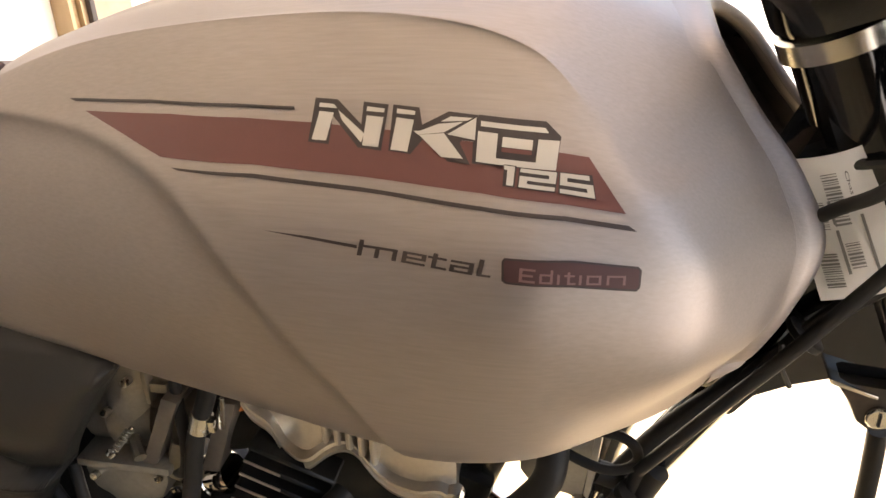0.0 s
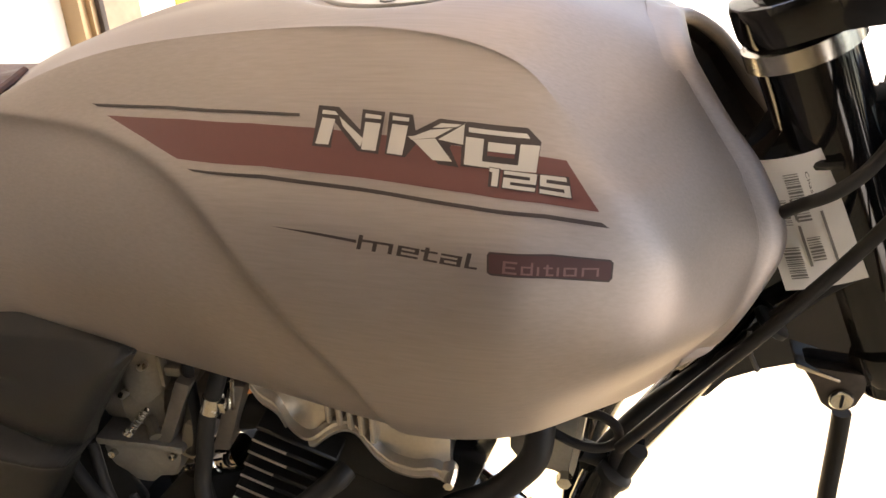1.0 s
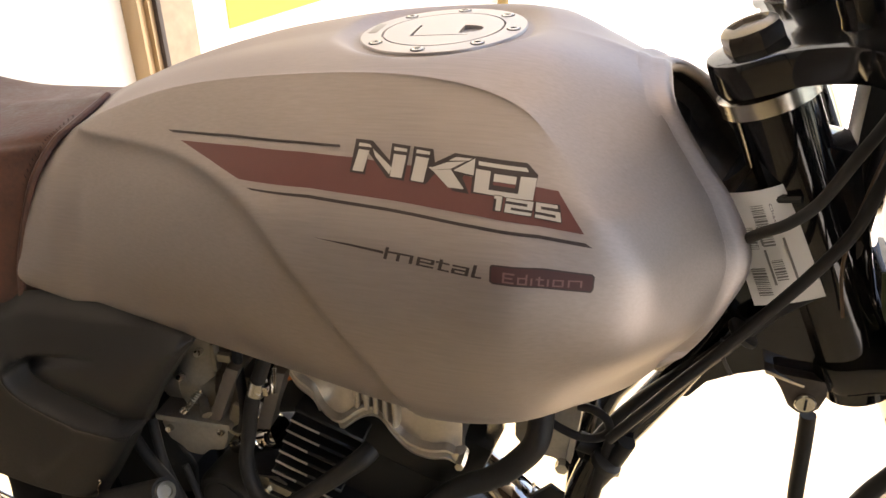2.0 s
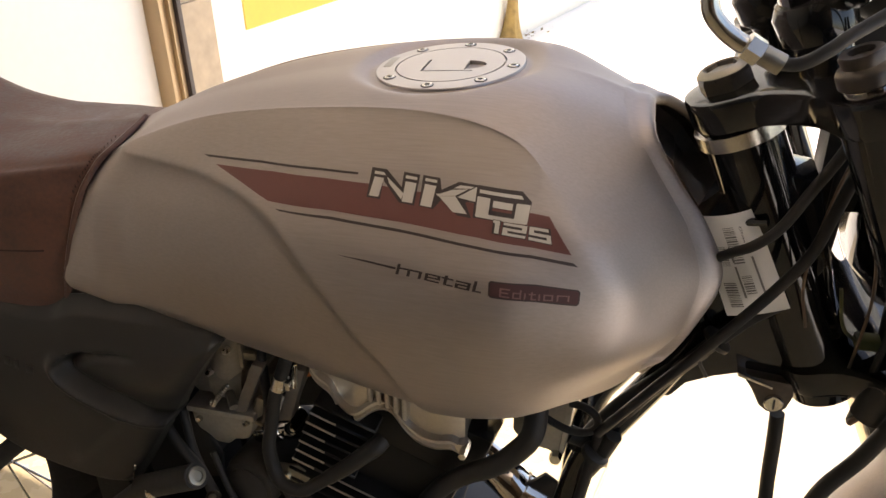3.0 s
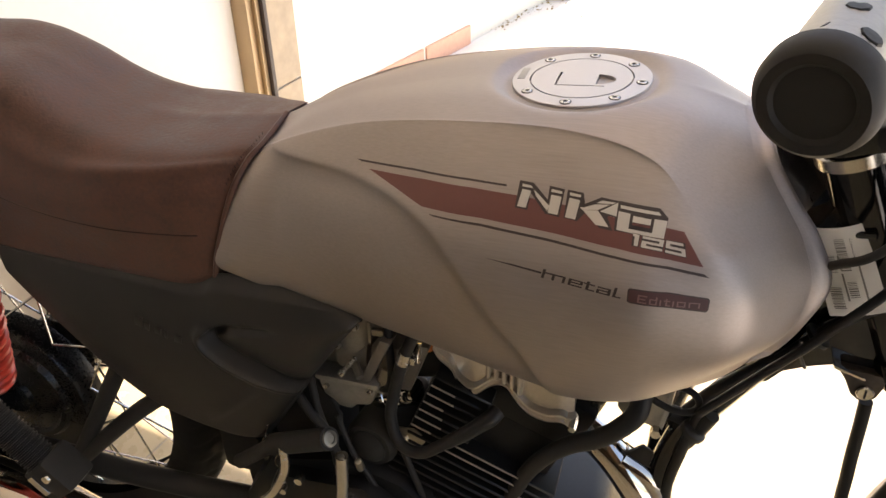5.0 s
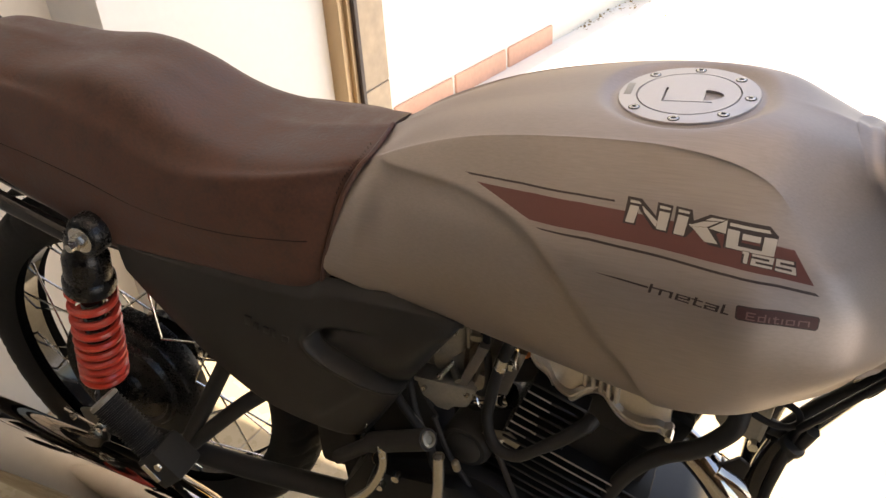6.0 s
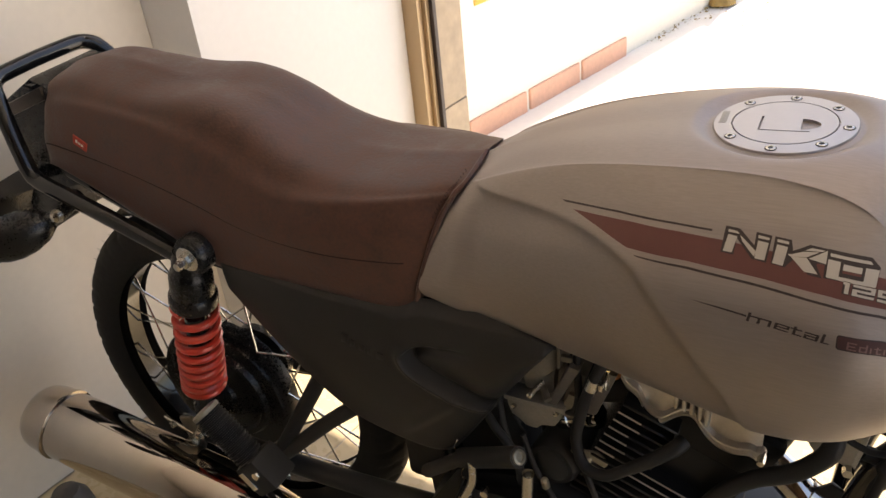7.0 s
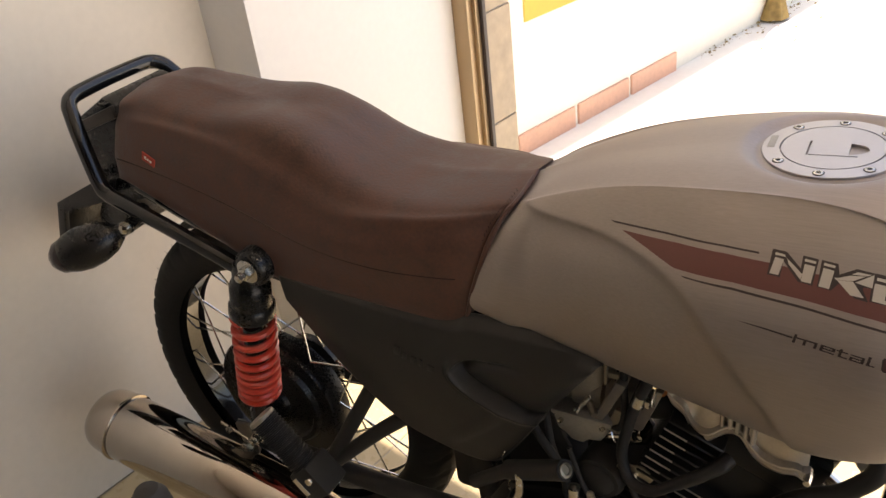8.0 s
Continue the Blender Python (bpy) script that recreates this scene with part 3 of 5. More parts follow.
# rear shock absorbers
def shock(top, low, label):
    top, low = Vector(top), Vector(low)
    s = thing("shock_absorber", "", "")
    s.parent = bike
    s["label"] = label
    d = (low - top)
    L, a = d.length, d.normalized()
    part("upper_cover", lathe([(.010, -.020), (.021, -.018), (.0235, -.006), (.0245, .012), (.0285, .020), (.0305, .026), (.0310, .056), (.0345, .060), (.0350, .074), (.033, .080), (.022, .080)], top, a, 32), SATIN_BLACK, s)
    part("damper", lathe([(.017, .05), (.017, L - .06), (.02, L - .055), (.02, L - .03), (.010, L - .028), (.010, L)], top, a, 20), BLACK_PAINT, s)
    bm = bmesh.new()
    m = frame_along(a)
    turns, n = 9.6, 240
    pts = []
    for i in range(n):
        f = i / (n - 1)
        ease = f * .55 + .45 * (1 - (1 - f) ** 2)
        ang = 2 * math.pi * turns * f
        h = .080 + (L - .172) * ease
        pts.append(top + m @ Vector((.0292 * math.cos(ang), .0292 * math.sin(ang), h)))
    part("spring", tube(pts, .0060, n * 2, 8, bm), RED_PAINT, s, "red coil spring")
    part("lower_eye", lathe([(.013, -.016), (.015, -.014), (.015, .014), (.013, .016)], low, (0, 1, 0), 20), ZINC, s)
    eye = top + Vector((.022, 0, .018))
    out = 1 if top.y > 0 else -1
    part("mount", lathe([(.001, .020), (.024, .019), (.028, .014), (.028, -.020), (.001, -.020)], eye, (0, out, 0), 28), SATIN_BLACK, s)
    part("washer", lathe([(.007, .0205), (.0175, .0205), (.0180, .0225), (.007, .0235)], eye, (0, out, 0), 28, closed=True), ZINC, s)
    part("bolt", lathe([(.0001, .044), (.0062, .043), (.0066, .033), (.0098, .032), (.0098, .024), (.006, .023)], eye, (0, out, 0), 6), ZINC, s)
    part("nut", lathe([(.0001, -.034), (.0055, -.033), (.006, -.026), (.010, -.026), (.010, -.016), (.006, -.016), (.006, 0)], low, (0, 1, 0), 6), ZINC, s)
    return s


shock((-.736, -.122, .615), (-.802, -.122, .280), "rear shock absorber with red coil spring")
shock((-.736, .122, .615), (-.802, .122, .280), "rear shock absorber with red coil spring")

# its darker chrome colour stands in for reflections of a dark room
# muffler
muf = thing("muffler", "", "")
muf.parent = bike
muf["label"] = "polished chrome muffler, dark reflections put into its colour"
M0, M1 = Vector((-1.126, -.185, .249)), Vector((-.540, -.165, .127))
ma = (M1 - M0)
ML = ma.length
part("body", lathe([(.045, .04), (.058, .042), (.0595, .06), (.0600, .42), (.050, .50), (.030, ML), (.024, ML + .05)], M0, ma, 48), DIM_REFLECTION_CHROME, muf)
part("end_cap", lathe([(.018, .03), (.020, -.006), (.026, -.012), (.040, -.013), (.050, -.008), (.056, .002), (.0590, .016), (.0595, .040), (.052, .042)], M0, ma, 48), DIM_REFLECTION_CHROME, muf)
part("band", lathe([(.0585, .038), (.0622, .0395), (.0628, .043), (.0622, .0465), (.0590, .048)], M0, ma, 48), DIM_REFLECTION_CHROME, muf)
part("pipe", tube([M1 + ma.normalized() * .04, (-.40, -.155, .12), (-.15, -.13, .10), (.05, -.09, .14), (.12, -.06, .26), (.115, -.05, .37), (.07, -.05, .41)], .019, 50, 16), DIM_REFLECTION_CHROME, muf)

# swing arm and foot rest bracket
part("swing_arm", tube([(-.36, -.085, .216), (-.60, -.10, .222), (-.84, -.105, .238)], .017, 20, 12), BLACK_MATT, bike)
part("swing_arm", tube([(-.36, .085, .216), (-.60, .10, .222), (-.84, .105, .238)], .017, 20, 12), BLACK_MATT, bike)
part("bracket_tube", tube([(-.560, -.104, .450), (-.615, -.110, .355), (-.688, -.116, .232)], .012, 12, 12), BLACK_MATT, bike)
part("bracket_tube", tube([(-.490, -.104, .420), (-.565, -.110, .356), (-.668, -.116, .254)], .012, 12, 12), BLACK_MATT, bike)
peg = part("passenger_footrest", tube([(-.706, -.200, .413), (-.642, -.200, .341)], .0195, 2, 24), TYRE, bike, "folded ribbed rubber footrest")
pa = Vector((.064, 0, -.072))
for k in range(16):
    part("rib", lathe([(.0190, 0), (.0218, .0008), (.0218, .0030), (.0190, .0038)], Vector((-.703, -.200, .4097)) + pa * (k / 16.5), pa, 22), TYRE, peg)
part("end_face", lathe([(.0001, .003), (.018, .0026), (.0212, .001), (.0215, -.004), (.0190, -.006)], (-.706, -.200, .413), -pa, 26), GREY_CAST, peg, "pale moulded end of the rubber")
HINGE = Matrix.Translation((-.630, -.196, .326)) @ Matrix.Rotation(radians(48), 4, "Y")
hinge = part("footrest_hinge", box((-.022, -.024, -.026), (.034, .026, .026), .007, turn=HINGE), BLACK_MATT, bike, "black footrest hinge")
part("hinge_bolt", lathe([(.0001, .004), (.0055, .0035), (.0065, 0)], HINGE @ Vector((.000, -.024, .012)), (0, -1, .1), 18), ZINC, hinge)
part("hinge_plate", box((-.014, -.0265, -.019), (.018, -.0240, -.007), .001, turn=HINGE), ZINC, hinge)
# chain adjuster and its nuts on the axle
adj = part("chain_adjuster", plate([(-.868, .275), (-.842, .282), (-.826, .262), (-.828, .222), (-.842, .196), (-.856, .200), (-.860, .232)], -.124, -.118, .002), DULL_STEEL, bike, "bare steel chain adjuster")
part("axle_nut", lathe([(.0001, .016), (.006, .015), (.0065, .011), (.011, .010), (.011, .001), (.013, .0)], (-.850, -.124, .229), (0, -1, 0), 6), ZINC, adj)
for x, z in ((-.838, .214), (-.847, .206), (-.884, .256)):
    part("adjuster_nut", lathe([(.0001, .008), (.004, .007), (.0062, .006), (.0062, 0)], (x, -.124, z), (-.3, -1, .1), 6), ZINC, adj)
part("adjuster_bolt", tube([(-.846, -.123, .245), (-.905, -.121, .262)], .0034, 4, 10), ZINC, adj)

# frame
def tubes(pts, r, n=24, mat=None, name="frame_tube"):
    return part(name, tube(pts, r, n, 12), mat or BLACK_PAINT, bike)


tubes([(.25, -.02, .67), (.215, -.040, .605), (.171, -.045, .532), (.153, -.046, .502), (.136, -.048, .470), (.119, -.05, .395), (.105, -.05, .20), (.05, -.06, .10)], .015)
tubes([(.25, .02, .67), (.215, .040, .605), (.171, .045, .532), (.153, .046, .502), (.136, .048, .470), (.119, .05, .395), (.105, .05, .20), (.05, .06, .10)], .015)
tubes([(.24, 0, .70), (.0, 0, .62), (-.30, 0, .60), (-.40, 0, .59)], .02)
tubes([(-.36, -.09, .60), (-.55, -.095, .585), (-.80, -.080, .635), (-.98, -.070, .69)], .013)
tubes([(-.36, .09, .60), (-.55, .105, .585), (-.80, .105, .635), (-.98, .10, .69)], .013)
tubes([(-.40, -.09, .60), (-.38, -.09, .40), (-.36, -.085, .26)], .015)
tubes([(-.40, .09, .60), (-.38, .09, .40), (-.36, .085, .26)], .015)

# side cover
CT = spline([(-.698, 0, .622), (-.60, 0, .620), (-.47, 0, .614), (-.41, 0, .612), (-.375, 0, .625), (-.30, 0, .624), (-.25, 0, .618), (-.206, 0, .609)], 110)
CB = spline([(-.692, 0, .600), (-.640, 0, .530), (-.568, 0, .449), (-.512, 0, .400), (-.466, 0, .381), (-.404, 0, .369), (-.366, 0, .374), (-.338, 0, .407), (-.290, 0, .482),
             (-.242, 0, .556), (-.209, 0, .602)], 110)


RIM = spline([(-.215, 0, .590), (-.280, 0, .583), (-.337, 0, .579), (-.382, 0, .568), (-.408, 0, .548), (-.399, 0, .527), (-.363, 0, .508), (-.315, 0, .493), (-.270, 0, .480)], 40)


def scoop(x, z):
    """Distance to the scoop's rim and to its lower half, and whether the place lies within it."""
    best, low, inside = 9.0, 9.0, False
    for k, (a, b) in enumerate(zip(RIM, RIM[1:])):
        d, w = Vector((b.x - a.x, b.z - a.z)), Vector((x - a.x, z - a.z))
        t = min(1, max(0, w.dot(d) / d.dot(d)))
        q = (w - t * d).length
        if k > 17:
            low = min(low, q)
        if q < best:
            best, inside = q, d.x * w.y - d.y * w.x > 0 and z > .47 and x > -.41
    return best, low, inside


def side_cover(s):
    bm = bmesh.new()
    rows = []
    n, m = (240, 110) if s > 0 else (110, 44)
    top, low = spline(CT, n), spline(CB, n)
    for i in range(n):
        line = []
        for j in range(m):
            f = j / (m - 1)
            p = top[i].lerp(low[i], f)
            y = .122 + .016 * math.sin(math.pi * min(1, max(0, f))) * step(-.70, -.55, p.x)
            # air scoop: a raised rim and a pocket that runs out towards the front edge
            d, dl, inside = scoop(p.x, p.z)
            run = step(-.215, -.26, p.x)
            y += .0055 * math.exp(-(dl / .007) ** 2) * step(-.26, -.30, p.x)
            if inside:
                y -= .019 * (1 - math.sin(math.pi / 2 * min(1, dl / .062))) * step(.0015, .006, d) * run
                y -= .006 * math.exp(-((d - .011) / .0042) ** 2) * step(-.30, -.345, p.x)
            # a diagonal fold below the scoop
            e = (p.x + .369) * .69 - (p.z - .460) * .73
            y += .0022 * step(-.020, 0, e) * (1 - step(0, .012, e)) * step(-.43, -.40, p.x) * step(-.325, -.345, p.x)
            edge = min(f, 1 - f, i / (n - 1) * 2, (n - 1 - i) / (n - 1) * 2)
            y -= .012 * (1 - step(0, .07, edge))
            line.append(bm.verts.new((p.x, -y * s, p.z)))
        rows.append(line)
    grid_faces(bm, rows)
    bmesh.ops.recalc_face_normals(bm, faces=bm.faces)
    bm.normal_update()
    bmesh.ops.solidify(bm, geom=bm.faces[:], thickness=.003)
    return part("side_cover", bm, BLACK_PLASTIC, bike, "matt black plastic side cover with scoop", smooth=60)


near_cover = side_cover(1)
side_cover(-1)
for k, (w, h) in enumerate(((.010, .014), (.006, .010), (.008, .010), (.004, .012), (.009, .010))):
    x, z = -.492 + .0125 * k, .548 - .0035 * k
    part("embossed_mark", plate([(x, z), (x + w, z - .002), (x + w + .002, z + h - .002), (x + .002, z + h)], -.1366, -.1335, .0006), BLACK_PLASTIC, near_cover)
# inner frame plates and battery box close the space behind the covers
part("frame_plate", plate([(-.44, .46), (-.30, .46), (-.27, .40), (-.29, .24), (-.42, .20)], -.075, -.068, .002), BLACK_MATT, bike)
part("battery_box", box((-.47, -.066, .24), (-.30, .075, .46), .012), BLACK_MATT, bike)

# grab rail: a hoop behind the seat on two side bars
HOOP = [(-.735, .128, .620), (-.87, .130, .669), (-.955, .130, .696), (-.980, .129, .705), (-.994, .127, .720), (-1.022, .113, .784), (-1.039, .102, .814), (-1.049, .094, .826), (-1.057, .080, .832), (-1.060, .060, .834)]
part("grab_rail", tube([(x, -y, z) for x, y, z in HOOP] + [(-1.061, 0, .835)] + HOOP[::-1], .0118, 260, 16), BLACK_PAINT, bike, "glossy black tubular grab rail")

# tail
PLACE = Vector((.033, 0, .016))
tl = part("tail_light", plate([(-1.03, .810), (-1.045, .815), (-1.125, .770), (-1.150, .735), (-1.150, .700), (-1.10, .665), (-1.00, .670), (-1.00, .80)], -.066, .066, .010), SATIN_BLACK, bike)
part("top_cowl", plate([(-1.02, .806), (-1.115, .768), (-1.105, .752), (-1.02, .785)], -.070, -.040, .004), DARK_CAST, tl)
part("lug", box((-1.050, -.073, .802), (-1.030, -.063, .808), .002), SATIN_BLACK, tl)
part("lens", box((-1.166, -.055, .695), (-1.148, .055, .742), .006), LENS, tl, "smoked red lens")
pb = part("plate_bracket", plate([(-1.06, .695), (-1.190, .632), (-1.232, .535), (-1.218, .528), (-1.180, .615), (-1.06, .655)], -.106, -.096, .002), SATIN_BLACK, bike)
part("side_arm", plate([(-1.06, .695), (-1.190, .632), (-1.232, .535), (-1.218, .528), (-1.180, .615), (-1.06, .655)], .096, .106, .002), SATIN_BLACK, pb)
part("back_panel", plate([(-1.185, .626), (-1.228, .536), (-1.222, .533), (-1.179, .622)], -.1, .1, .001), SATIN_BLACK, pb)
part("undertray", plate([(-.98, .69), (-1.08, .685), (-1.14, .60), (-1.13, .55), (-1.10, .56), (-1.05, .64), (-.98, .66)], -.075, .075, .006), SATIN_BLACK, bike)
PLACE = Vector((0, 0, 0))
mg = bmesh.new()
rows = []
for i in range(30):
    a = radians(62 + 50 * i / 29)
    rows.append([mg.verts.new((AX.x + .345 * math.cos(a), y, AX.z + (.345 - 1.6 * y * y) * math.sin(a))) for y in (-.06, -.04, -.02, 0, .02, .04, .06)])
grid_faces(mg, rows)
mg.normal_update()
bmesh.ops.solidify(mg, geom=mg.faces[:], thickness=.003)
part("rear_mudguard", mg, SATIN_BLACK, bike)


def turn_signal(s):
    c, ax = Vector((-1.012, -.182 * s, .634)), Vector((-.78, -.56 * s, -.27))
    ts = part("turn_signal", lathe([(.001, -.058), (.012, -.054), (.024, -.038), (.032, -.014), (.034, .008), (.031, .028), (.026, .040)], c, ax, 28), SATIN_BLACK, bike, "black teardrop turn signal")
    part("lens", lathe([(.027, .038), (.025, .048), (.016, .058), (.001, .062)], c, ax, 28), LENS, ts, "smoked lens")
    part("stalk", tube([(-.965, -.10 * s, .665), (-.962, -.135 * s, .655), (-.975, -.160 * s, .650)], .010, 10, 12), SATIN_BLACK, ts)
    part("bolt", lathe([(.0001, .012), (.007, .010), (.007, .003), (.011, .003), (.011, -.004), (.0001, -.004)], (-.955, -.150 * s, .658), (.3, -.9 * s, .2), 8), ZINC, ts)


PLACE = Vector((.020, 0, .008))
turn_signal(1)
turn_signal(-1)
PLACE = Vector((0, 0, 0))

# engine, leaning forward
ENG = Matrix.Translation((-.05, 0, .455)) @ Matrix.Rotation(radians(22), 4, "Y")
eng = thing("engine", "", "")
eng.parent = bike
eng["label"] = "black single-cylinder engine with bare alloy head cover"
EDGE = [(-.142, .549), (-.135, .536), (-.121, .525), (-.113, .508), (-.102, .502), (-.091, .504), (-.078, .514), (-.067, .518), (-.057, .514), (-.048, .500), (-.040, .490), (-.028, .483), (-.010, .484), (.006, .487), (.018, .477)]
WAVE = [(p.x, p.z) for p in spline([(x, 0, z) for x, z in EDGE], 50)]
hc, fl = bmesh.new(), bmesh.new()
rows, bead = [], []
for x, z in WAVE:
    bulge = .010 * math.exp(-((x + .090) / .020) ** 2) + .010 * math.exp(-((x + .002) / .026) ** 2)
    y = .076 + bulge
    top = .600 - .25 * max(0, x + .05)
    rows.append([hc.verts.new(q) for q in ((x, -.06, z), (x, -y, z), (x, -y, z + .02), (x, -y + .004, z + .05), (x, -y + .02, top), (x, .06, top), (x, .08, z))])
    bead.append([fl.verts.new((x, -y + a, z + b)) for a, b in ((.02, -.003), (-.004, -.003), (-.0080, -.001), (-.0088, .002), (-.0052, .0042), (-.0052, .0055), (-.0082, .0070), (-.0082, .0098), (-.004, .0118), (.004, .012))])
grid_faces(hc, rows)
hc.faces.new(rows[0]), hc.faces.new(rows[-1])
grid_faces(fl, bead)
part("head_cover", hc, CAST, eng, "bare cast alloy head cover", smooth=50)
part("cover_flange", fl, CAST, eng, smooth=50)
for k in range(5):
    x = -.080 + .0088 * k
    part("cover_rib", box((x, -.0885, .524 - .0010 * k * k), (x + .0052, .0, .585), .0016, seg=1), CAST, eng)
part("cover_boss", lathe([(.001, .012), (.006, .011), (.0075, .006), (.008, 0)], (.016, -.080, .487), (0, -1, 0), 20), CAST, eng)
part("cover_bolt", lathe([(.0001, .020), (.0042, .019), (.0046, .012), (.0046, 0)], (.020, -.084, .488), (0, -1, 0), 6), ZINC, eng)
part("head_block", box((-.076, -.072, -.01), (.078, .072, .062), .008, turn=ENG), ENGINE_BLACK, eng)
part("cylinder", box((-.068, -.075, -.20), (.070, .075, .0), .012, turn=ENG), ENGINE_BLACK, eng)
for k in range(14):
    z = .028 - .0146 * k
    part("cooling_fin", box((-.104, -.097, z - .0022), (-.034 if k < 6 else .084, .097, z + .0022), .0014, turn=ENG, seg=1), ENGINE_BLACK, eng)
    # bare alloy edges, drawn only where lit; left out where the cylinder's shadow falls
    for x0, x1 in [(-.1038, -.078 + .004 * (k % 3))] * (1 <= k < 7) + [(-.060, .038)] * (k in (6, 7)) + [(.050, .080)] * (k in (8, 9)):
        part("lit_bare_edge", tube([ENG @ Vector(q) for q in ((x0, -.0970, z + .0012), (x0 * .5 + x1 * .5, -.0974, z + .0014), (x1, -.0972, z + .0012))], .0011, 9, 5), CAST, eng)
part("crankcase", plate([(-.40, .10), (-.41, .26), (-.36, .345), (-.26, .372), (-.18, .35), (-.12, .30), (.06, .25), (.09, .14), (.02, .04), (-.30, .04)], -.118, .118, .022), ENGINE_BLACK, eng)
part("clutch_cover", lathe([(.001, .035), (.06, .032), (.085, .02), (.092, 0), (.092, -.03)], (-.22, -.118, .20), (0, -1, 0), 40), ENGINE_BLACK, eng)
part("side_case", plate([(-.34, .345), (-.22, .355), (-.16, .31), (-.12, .22), (-.18, .10), (-.33, .10), (-.38, .24)], -.140, -.115, .010), ENGINE_BLACK, eng)
for x, z in ((-.325, .33), (-.235, .34), (-.165, .29), (-.37, .24), (-.30, .355)):
    part("case_bolt", lathe([(.0001, .012), (.0055, .011), (.006, .006), (.006, 0)], (x, -.140, z), (0, -1, 0), 8), ZINC, eng)
# plug cap, its lead, and the breather hose
part("plug_cap", tube([(-.118, -.116, .442), (-.098, -.114, .459), (-.084, -.110, .471), (-.070, -.104, .482), (-.064, -.095, .486)], [.0080, .0086, .0088, .0098, .0094], 16, 16), RUBBER, eng)
part("breather_hose", tube([(-.160, -.075, .590), (-.166, -.085, .560), (-.179, -.092, .521), (-.188, -.094, .480), (-.190, -.104, .450), (-.176, -.116, .424), (-.150, -.120, .420), (-.124, -.118, .438), (-.095, -.113, .462)], .0072, 60, 14), RUBBER, bike)
part("hose_clamp", lathe([(.0074, -.008), (.0086, -.0075), (.0086, .0075), (.0074, .008)], (-.1738, -.0900, .534), (-.28, -.14, -1), 22), ZINC, bike)
part("hose_clamp", tube([(-.158, -.082, .552), (-.157, -.090, .530)], .0026, 4, 8), ZINC, bike)
part("clamp_ear", box((-.1655, -.0965, .530), (-.1600, -.0880, .540), .0012), ZINC, bike)
for outline, depth in (([(-.203, .552), (-.190, .549), (-.222, .480), (-.234, .482)], .090), ([(-.199, .536), (-.184, .535), (-.201, .478), (-.219, .477)], .080), ([(-.161, .548), (-.147, .548), (-.172, .477), (-.187, .477)], .083)):
    part("spacer", plate(outline, -depth, .0, .0025), SPACER_GREY, bike, "slanted grey-brown insulating spacer")
part("air_hose", tube([(-.050, -.090, .335), (-.031, -.090, .388), (-.009, -.090, .425), (.018, -.090, .452), (.050, -.090, .472), (.073, -.089, .496), (.086, -.086, .518), (.088, -.070, .545)], [.0095, .0098, .0100, .0104, .0108, .0112, .0114, .0112], 60, 16), RUBBER, bike)
part("polished_coupling", lathe([(.001, -.030), (.0165, -.029), (.0175, -.026), (.0175, -.012), (.0162, -.011), (.0162, -.008), (.0175, -.007), (.0175, .008), (.0162, .009), (.0162, .012), (.0175, .013), (.0172, .026), (.015, .030), (.001, .030)],
                                (-.200, -.056, .444), (.88, -.10, .42), 36), CHROME, bike, "polished ringed metal coupling")
part("copper_washer", lathe([(.004, -.003), (.008, -.002), (.008, .002), (.004, .003)], (-.155, -.062, .534), (.6, -.5, .5), 18), COPPER, bike)
part("union_bolt", lathe([(.0001, .007), (.0048, .006), (.0052, 0), (.0052, -.01)], (-.166, -.062, .535), (.2, -1, .2), 6), ZINC, bike)
# air valve in front of the head
av = part("air_valve", plate([(.064, .560), (.062, .500), (.072, .484), (.100, .480), (.108, .470), (.114, .474), (.118, .500), (.124, .560)], -.066, -.028, .006), GREY_CAST, bike, "cast air valve body")
part("valve_bolt", lathe([(.0001, .010), (.006, .009), (.0065, 0)], (.107, -.066, .478), (0, -1, 0), 6), ZINC, av)
part("loop_hose", tube([(.080, -.068, .535), (.100, -.074, .527), (.120, -.078, .522), (.136, -.078, .523), (.145, -.077, .531), (.143, -.074, .541), (.132, -.070, .546), (.118, -.066, .545)], .0038, 40, 12), RUBBER, bike)
part("hose_stub", tube([(.118, -.055, .498), (.150, -.050, .484)], .009, 4, 14), RUBBER, bike)
part("hose_clip", box((.146, -.066, .470), (.158, -.040, .504), .003), ZINC, bike)
part("alloy_plate", plate([(.046, .570), (.052, .500), (.030, .440), (.022, .446), (.036, .500), (.034, .570)], -.060, .050, .002), ZINC, bike)
part("valve_bolt", lathe([(.0001, .006), (.0042, .005), (.0046, 0)], (.070, -.066, .540), (0, -1, 0), 6), ZINC, bike)
part("harness_clip", lathe([(.0125, -.004), (.0140, -.003), (.0140, .003), (.0125, .004)], (.145, -.070, .490), (.50, 0, .86), 18), BLACK_PLASTIC, bike)
part("engine_mount", plate([(.066, .410), (.096, .440), (.110, .430), (.104, .400), (.078, .384)], -.058, -.052, .002), ENGINE_BLACK, bike)
# exhaust header
part("header_pipe", tube([(.020, -.030, .43), (.055, -.045, .415), (.085, -.055, .385), (.115, -.060, .335), (.130, -.062, .27), (.10, -.075, .14), (.02, -.11, .09), (-.20, -.145, .105), (-.48, -.163, .147)], .021, 70, 18), CHROME, bike, "chrome exhaust header")

